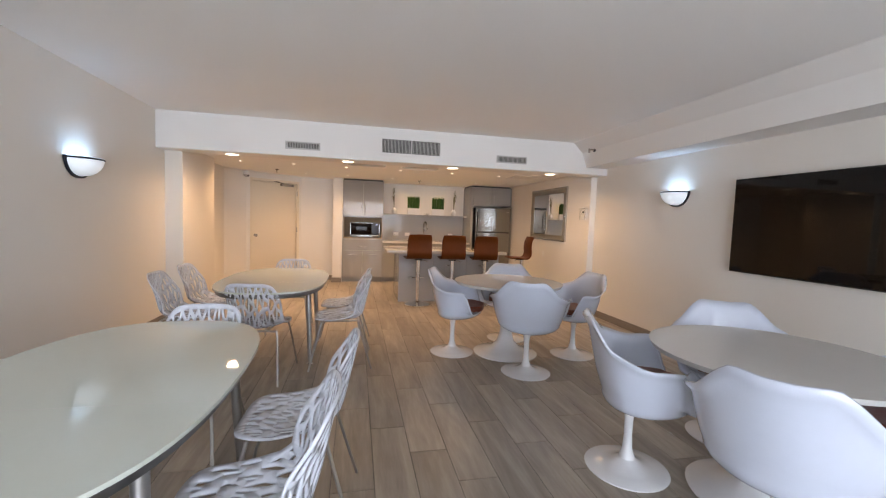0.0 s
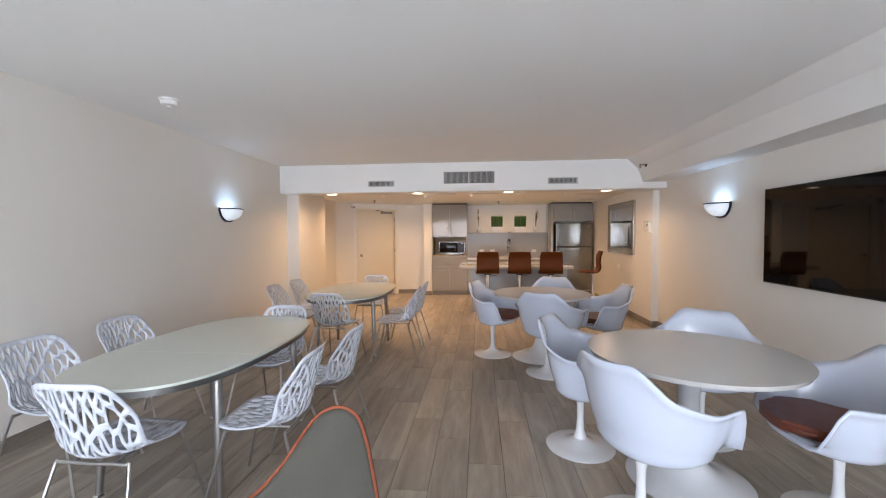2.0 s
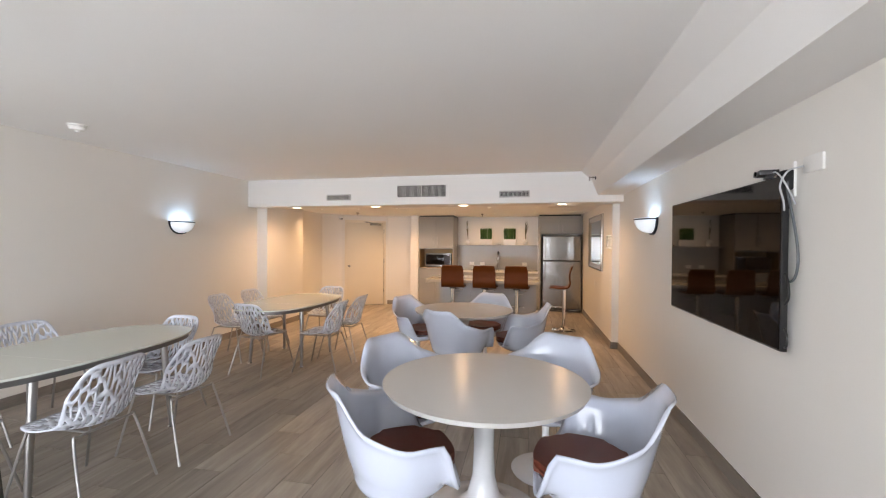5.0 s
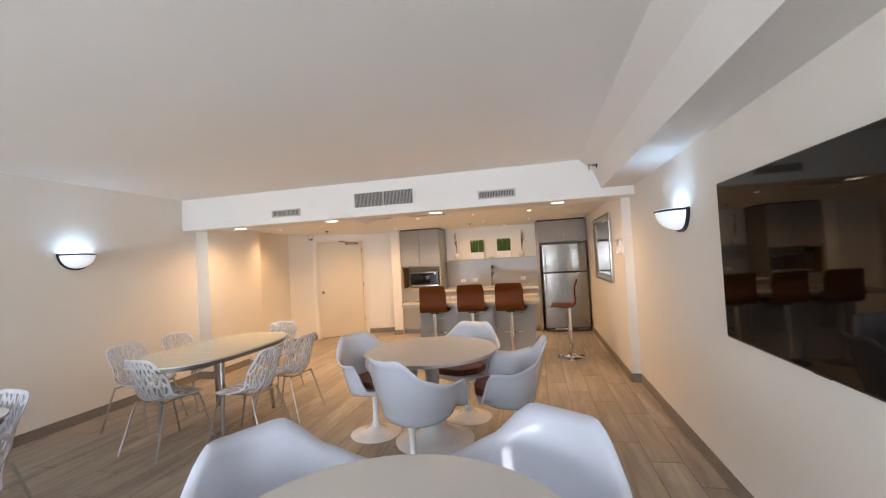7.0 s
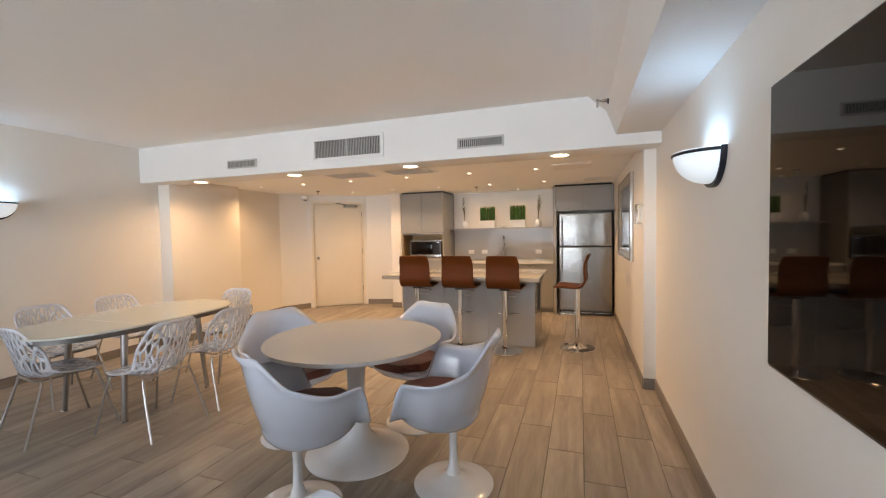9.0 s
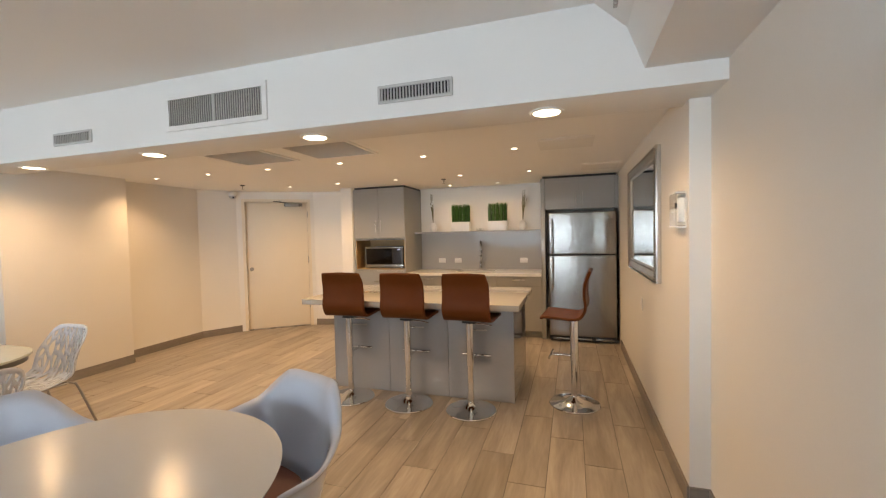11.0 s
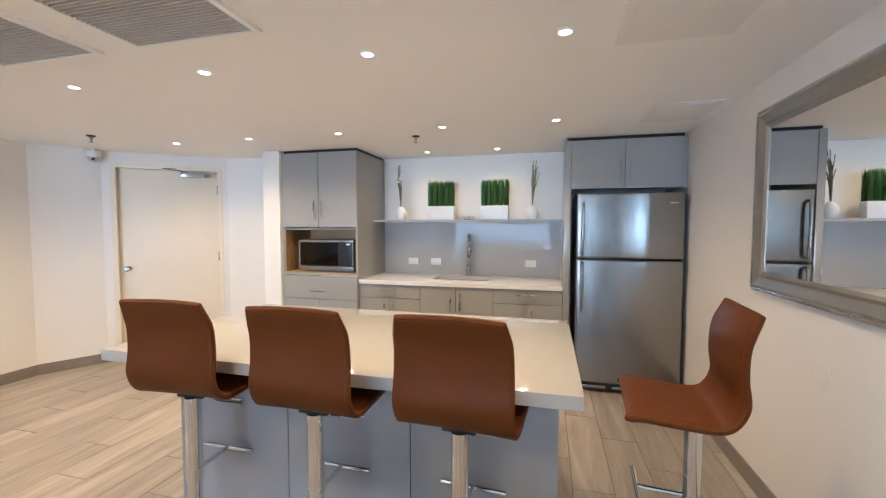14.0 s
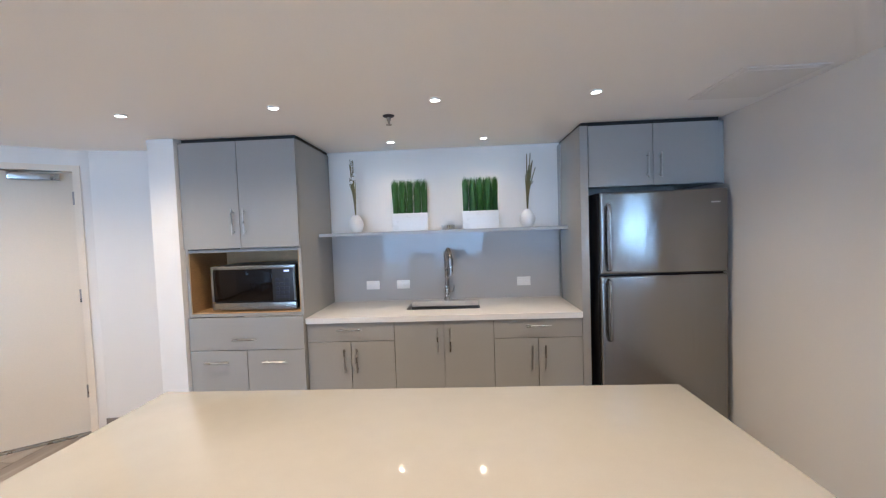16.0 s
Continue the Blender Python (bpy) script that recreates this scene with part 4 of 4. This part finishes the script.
wall_vent(0.364, 1.213, 2.221, 2.469, True, 0.035, "large white-framed return air grille with vertical slats")
wall_vent(1.985, 2.43, 2.225, 2.325, False, 0.016, "small grey air supply grille with vertical slats")
wall_vent(-0.80, -0.38, 2.222, 2.318, False, 0.016, "small grey air supply grille with vertical slats")


def ceiling_grille(x0, x1, y0, y1):
    g = thing("ceiling_grille", "square white-framed return grille with fine slats in the ceiling", "vent", ((x0 + x1) / 2, (y0 + y1) / 2, HK), group="ceiling grilles")
    w, d = (x1 - x0) / 2, (y1 - y0) / 2
    part("backing", boxed(-w + 0.01, w - 0.01, -d + 0.01, d - 0.01, -0.004, -0.001), VENT, g, smooth=False)
    bm = boxed(-w, w, -d, -d + 0.025, -0.014, 0, bevel=0.002, seg=1)
    box(bm, -w, w, d - 0.025, d, -0.014, 0, bevel=0.002, seg=1), box(bm, -w, -w + 0.025, -d + 0.025, d - 0.025, -0.014, 0), box(bm, w - 0.025, w, -d + 0.025, d - 0.025, -0.014, 0)
    part("frame", bm, CEIL, g)
    for k in range(30):
        y = -d + 0.025 + (2 * d - 0.05) * (k + 0.5) / 30
        part("slat", boxed(-w + 0.025, w - 0.025, y - 0.0028, y + 0.0028, -0.012, -0.003), GRILLE, g, smooth=False)


ceiling_grille(-0.075, 0.55, 6.035, 6.62)
ceiling_grille(0.755, 1.385, 6.035, 6.615)
for x0, x1, y0, y1 in ((2.77, 3.22, 6.66, 7.10), (3.15, 3.55, 8.07, 8.55)):
    ap = thing("access_panel", "flush painted access panel in the kitchen ceiling", "panel", ((x0 + x1) / 2, (y0 + y1) / 2, HK), group="access panels")
    w, d = (x1 - x0) / 2, (y1 - y0) / 2
    part("frame", boxed(-w, w, -d, d, -0.006, 0, bevel=0.002, seg=1), BEAM, ap)
    part("hatch", boxed(-w + 0.03, w - 0.03, -d + 0.03, d - 0.03, -0.010, -0.006, bevel=0.001, seg=1), BEAM, ap)


def downlight(x, y, z, r, lit, group, label):
    d = thing("downlight", label, "ceiling light", (x, y, z), group=group)
    part("trim", lathe([(r * 1.28, 0), (r * 1.28, -0.004), (r * 1.15, -0.009), (r * 1.0, -0.007), (r * 1.0, 0)], 36), WHITE, d)
    part("diffuser", lathe([(r * 0.99, -0.0015), (r * 0.97, -0.006), (r * 0.5, -0.0075), (0.002, -0.008)], 32), lit, d, "lit warm white diffuser")


for x, y in BIG:
    downlight(x, y, 2.14, 0.075, LAMP_WARM, "large downlights in the beam", "large round lit downlight set in the white beam")
for x, y in SMALL:
    downlight(x, y, HK, 0.025, LAMP_SMALL, "small kitchen downlights", "small round lit spotlight in the kitchen ceiling")


def sconce(x, s):
    """A half bowl on a wall; s is the way out of the wall."""
    sc = thing("wall_sconce", "half-bowl wall lamp in frosted glass with dark metal rim", "wall lamp", (x, 4.0, 1.815), -90 if s > 0 else 90, "wall lamps")
    R, H, n, m = 0.165, 0.155, 28, 12
    bm, rows = bmesh.new(), []
    for j in range(m + 1):
        t = j / m * math.pi / 2
        rr, z = R * math.cos(t) ** 0.85, -H * math.sin(t)
        rows.append([bm.verts.new((rr * math.cos(math.pi * i / n), 0.012 + rr * math.sin(math.pi * i / n) * 1.05, z)) for i in range(n + 1)])
    for a, b in zip(rows, rows[1:]):
        for i in range(n):
            bm.faces.new((a[i], a[i + 1], b[i + 1], b[i]))
    part("bowl", bm, LAMP_COOL, sc, "lit frosted glass half bowl", solid=0.005)
    arc = [(R * 1.015 * math.cos(math.pi * i / n), 0.012 + R * 1.065 * math.sin(math.pi * i / n), -0.012) for i in range(n + 1)]
    part("rim", tube(arc, 0.008, 8), BRONZE, sc, "dark bronze rim band")
    bm = bmesh.new()
    outer = [((R + 0.012) * math.cos(math.pi + math.pi * i / n), (H + 0.022) * math.sin(math.pi + math.pi * i / n)) for i in range(n + 1)]
    inner = [((R - 0.016) * math.cos(math.pi + math.pi * i / n), (H - 0.010) * math.sin(math.pi + math.pi * i / n)) for i in range(n + 1)]
    f = [[bm.verts.new((px, y, pz)) for px, pz in ring] for y in (0.001, 0.026) for ring in (outer, inner)]
    for a, b in ((0, 1), (2, 3), (0, 2), (1, 3)):
        for i in range(n):
            bm.faces.new((f[a][i], f[a][i + 1], f[b][i + 1], f[b][i]))
    for i in (0, n):
        bm.faces.new((f[0][i], f[1][i], f[3][i], f[2][i]))
    part("back_plate", bm, BRONZE, sc, "dark bronze crescent back plate")


sconce(XL, 1), sconce(XR, -1)


def television():
    tv = thing("television", "large black flat-screen television on a wall bracket", "television", (XR, 2.415, 1.437), 90)
    gap = XR - 3.652
    part("cabinet", boxed(-0.795, 0.795, gap - 0.035, gap - 0.004, -0.442, 0.442, bevel=0.004), BLACK, tv).matrix_basis = pose(0, 0, 0, 0, 0, 0)
    part("screen", boxed(-0.788, 0.788, gap - 0.004, gap, -0.432, 0.436, bevel=0.001, seg=1), SCREEN, tv, "unlit glossy black screen")
    part("chin", boxed(-0.05, 0.05, gap - 0.004, gap + 0.001, -0.441, -0.434), BLACK, tv)
    part("wall_bracket", boxed(-0.32, 0.32, 0.0, gap - 0.034, -0.22, 0.22, bevel=0.004), BLACK, tv, "black wall bracket")


television()
# cables and boxes at the end of the television
cam_box = thing("camera_bar", "small black conference camera perched on the television", "camera", (3.665, 1.73, 1.881), -14)
part("body", boxed(-0.065, 0.02, -0.05, 0.065, 0.014, 0.040, bevel=0.005, seg=2), BLACK, cam_box)
part("front_plate", boxed(-0.069, -0.064, -0.045, 0.06, 0.017, 0.037, bevel=0.002, seg=1), APRON, cam_box, "dark grey face plate")
part("clip", boxed(-0.03, 0.0, -0.03, 0.03, -0.002, 0.018), BLACK, cam_box)
part("lens", lathe([(0.012, 0), (0.012, 0.006), (0.008, 0.008)], 16), SCREEN, cam_box).matrix_basis = pose(-0.069, 0.0, 0.027, 0, -90, 0)
adapter = thing("power_adapter", "black power adapter behind the end of the television", "adapter", (XR, 1.665, 1.86))
part("body", boxed(-0.05, -0.001, -0.04, 0.035, -0.05, 0.05, bevel=0.008), BLACK, adapter)
part("plug", boxed(-0.062, -0.05, -0.02, 0.015, -0.03, 0.03, bevel=0.004), BLACK, adapter)
plate = thing("socket_plate", "white media socket plate with a trunking stub", "outlet", (XR, 1.50, 1.915))
part("plate", boxed(-0.012, 0, -0.075, 0.06, -0.04, 0.04, bevel=0.003), WHITE, plate)
part("trunking", boxed(-0.014, 0, 0.124, 0.142, -0.14, 0.035, bevel=0.003), WHITE, plate)
cables = [
    ("white_cable", CABLE_PALE, 0.0045, [(3.70, 1.54, 1.91), (3.66, 1.585, 1.895), (3.645, 1.62, 1.83), (3.65, 1.60, 1.75), (3.67, 1.63, 1.70), (3.69, 1.67, 1.72)], "white cable looped beside the television"),
    ("white_cable", CABLE_PALE, 0.004, [(3.65, 1.70, 1.905), (3.645, 1.655, 1.90), (3.65, 1.61, 1.86), (3.67, 1.585, 1.79), (3.70, 1.60, 1.735)], "white cable falling from the conference camera"),
    ("grey_cable", CABLE_GREY, 0.006, [(3.68, 1.63, 1.86), (3.67, 1.60, 1.78), (3.675, 1.555, 1.62), (3.68, 1.535, 1.48), (3.68, 1.55, 1.385), (3.68, 1.60, 1.35), (3.685, 1.67, 1.39)], "grey cable hanging in a loop beside the television"),
    ("black_cable", BLACK, 0.006, [(3.68, 1.68, 1.41), (3.67, 1.60, 1.37), (3.67, 1.585, 1.27), (3.68, 1.66, 1.21)], "short black cable loop at the television's edge"),
    ("black_cable", BLACK, 0.005, [(3.68, 1.67, 1.13), (3.67, 1.60, 1.10), (3.67, 1.595, 1.03), (3.68, 1.66, 1.01)], "short black cable loop low at the television's edge"),
]
for nm, mt, r, pts, lb in cables:
    tagged(part(nm, tube(smooth_line(pts, 8), r, 8), mt), lb, "cable")


def wall_mirror():
    mr = thing("wall_mirror", "large rectangular mirror in a wide beaded silver frame", "mirror", (XK, 7.045, 1.573), 90)
    W, H, B = 0.682, 0.458, 0.085
    part("glass", boxed(-W + B - 0.01, W - B + 0.01, 0.012, 0.018, -H + B - 0.01, H - B + 0.01), MIRROR, mr, "silvered mirror glass", smooth=False)
    for axis, sgn in (("x", -1), ("x", 1), ("z", -1), ("z", 1)):
        bm = bmesh.new()
        prof = [(0.0, 0.0), (0.0, 0.032), (0.012, 0.040), (0.03, 0.034), (0.055, 0.026), (0.07, 0.030), (B, 0.020), (B, 0.0)]
        rings = []
        for e in (-1, 1):
            ring = []
            for q, y in prof:
                a, b = W - q, H - q
                ring.append(bm.verts.new((sgn * a, y, e * b) if axis == "x" else (e * a, y, sgn * b)))
            rings.append(ring)
        for i in range(len(prof)):
            bm.faces.new((rings[0][i], rings[0][(i + 1) % len(prof)], rings[1][(i + 1) % len(prof)], rings[1][i]))
        bm.faces.new(rings[0]), bm.faces.new(rings[1])
        rail = part("frame_rail", bm, SILVER, mr, "wide antique silver moulding", auto=25)
        lip = (sgn * (W + 0.008) - 0.010, sgn * (W + 0.008) + 0.010, 0, 0.036, -H - 0.018, H + 0.018) if axis == "x" else (-W + 0.002, W - 0.002, 0, 0.036, sgn * (H + 0.008) - 0.010, sgn * (H + 0.008) + 0.010)
        part("outer_lip", boxed(*lip, bevel=0.005, seg=2), LIP, rail, "bright silver outer edge")
        n = int((2 * (W if axis == "z" else H)) / 0.019)
        for ring_at in (0.006,):
            bb = bmesh.new()
            for k in range(n):
                s = -1 + 2 * (k + 0.5) / n
                c = (sgn * (W - ring_at), 0.041, s * (H - ring_at)) if axis == "x" else (s * (W - ring_at), 0.041, sgn * (H - ring_at))
                bmesh.ops.create_icosphere(bb, subdivisions=1, radius=0.0085, matrix=Matrix.Translation(c))
            tagged(part("beading", bb, SILVER, rail), kind="stuff")


wall_mirror()


def thermostat():
    th = thing("thermostat", "white thermostat under a clear acrylic lock box", "thermostat", (XK, 5.79, 1.575), 90)
    part("body", boxed(-0.058, 0.058, 0.002, 0.034, -0.066, 0.066, bevel=0.006), WHITE, th)
    part("display", boxed(-0.03, 0.012, 0.033, 0.0355, 0.01, 0.04), DARK, th, "small dark display")
    bm = boxed(-0.075, 0.075, 0.047, 0.049, -0.088, 0.088)
    box(bm, -0.075, -0.072, 0.004, 0.047, -0.088, 0.088), box(bm, 0.072, 0.075, 0.004, 0.047, -0.088, 0.088), box(bm, -0.072, 0.072, 0.004, 0.047, 0.085, 0.088), box(bm, -0.072, 0.072, 0.004, 0.047, -0.088, -0.085)
    part("cover", bm, ACRYLIC, th, "clear acrylic lock box", smooth=False).visible_shadow = False
    for z in (-0.093, 0.093):
        part("cover_rail", boxed(-0.078, 0.078, 0.004, 0.054, z - 0.006, z + 0.006, bevel=0.002, seg=1), CERAMIC, th, "pale rail of the lock box")
    part("base_flange", boxed(-0.082, 0.082, 0, 0.004, -0.095, 0.095, bevel=0.001, seg=1), WHITE, th)


thermostat()

sd = thing("smoke_detector", "round white smoke detector with louvred ring on the ceiling", "smoke detector", (-1.58, 2.22, HC))
part("base", lathe([(0.075, 0), (0.075, -0.012), (0.07, -0.014)], 36), WHITE, sd)
part("cap", lathe([(0.062, -0.014), (0.064, -0.022), (0.055, -0.045), (0.03, -0.052), (0.002, -0.053)], 36), WHITE, sd)
part("sensor_post", lathe([(0.02, -0.05), (0.016, -0.066), (0.002, -0.068)], 16), WHITE, sd)


def sprinkler(x, y, label):
    sp = thing("sprinkler", label, "sprinkler", (x, y, HK), group="sprinkler heads")
    part("escutcheon", lathe([(0.036, 0), (0.036, -0.004), (0.02, -0.012), (0.012, -0.012)], 24), BRONZE, sp)
    part("body", lathe([(0.012, -0.01), (0.012, -0.03), (0.006, -0.036), (0.006, -0.055)], 16), NICKEL, sp)
    part("deflector", lathe([(0.018, -0.055), (0.018, -0.058), (0.004, -0.060)], 16), NICKEL, sp)


sprinkler(1.385, 8.58, "pendent sprinkler head with a dark rose in the kitchen ceiling")
sprinkler(-1.34, 7.88, "pendent sprinkler head with a dark rose near the door")
sw = thing("side_sprinkler", "sidewall sprinkler head projecting from the soffit", "sprinkler", (3.295, 5.10, 2.44))
part("escutcheon", lathe([(0.03, 0), (0.03, 0.008), (0.012, 0.014)], 24), BRONZE, sw).matrix_basis = pose(0.005, 0, 0, 0, -90, 0)
part("body", lathe([(0.012, 0.01), (0.012, 0.045), (0.007, 0.05), (0.007, 0.075)], 16), NICKEL, sw).matrix_basis = pose(0.005, 0, 0, 0, -90, 0)
part("deflector", boxed(-0.085, -0.068, -0.016, 0.016, -0.045, 0.012, bevel=0.002), NICKEL, sw)

dc = thing("dome_camera", "small white dome security camera near the door", "camera", (-1.965, 8.335, HK))
part("mount", lathe([(0.018, 0), (0.018, -0.028), (0.062, -0.034), (0.064, -0.046), (0.056, -0.085)], 28), WHITE, dc)
part("dome", lathe([(0.054, -0.085), (0.048, -0.105), (0.032, -0.122), (0.012, -0.130), (0.002, -0.131)], 28), VENT, dc, "grey dome cover")
part("lens", lathe([(0.016, 0), (0.016, 0.006), (0.008, 0.010)], 16), BLACK, dc, "dark lens").matrix_basis = pose(0.036, -0.028, -0.108, 70, 0, 35)


floor_planks()
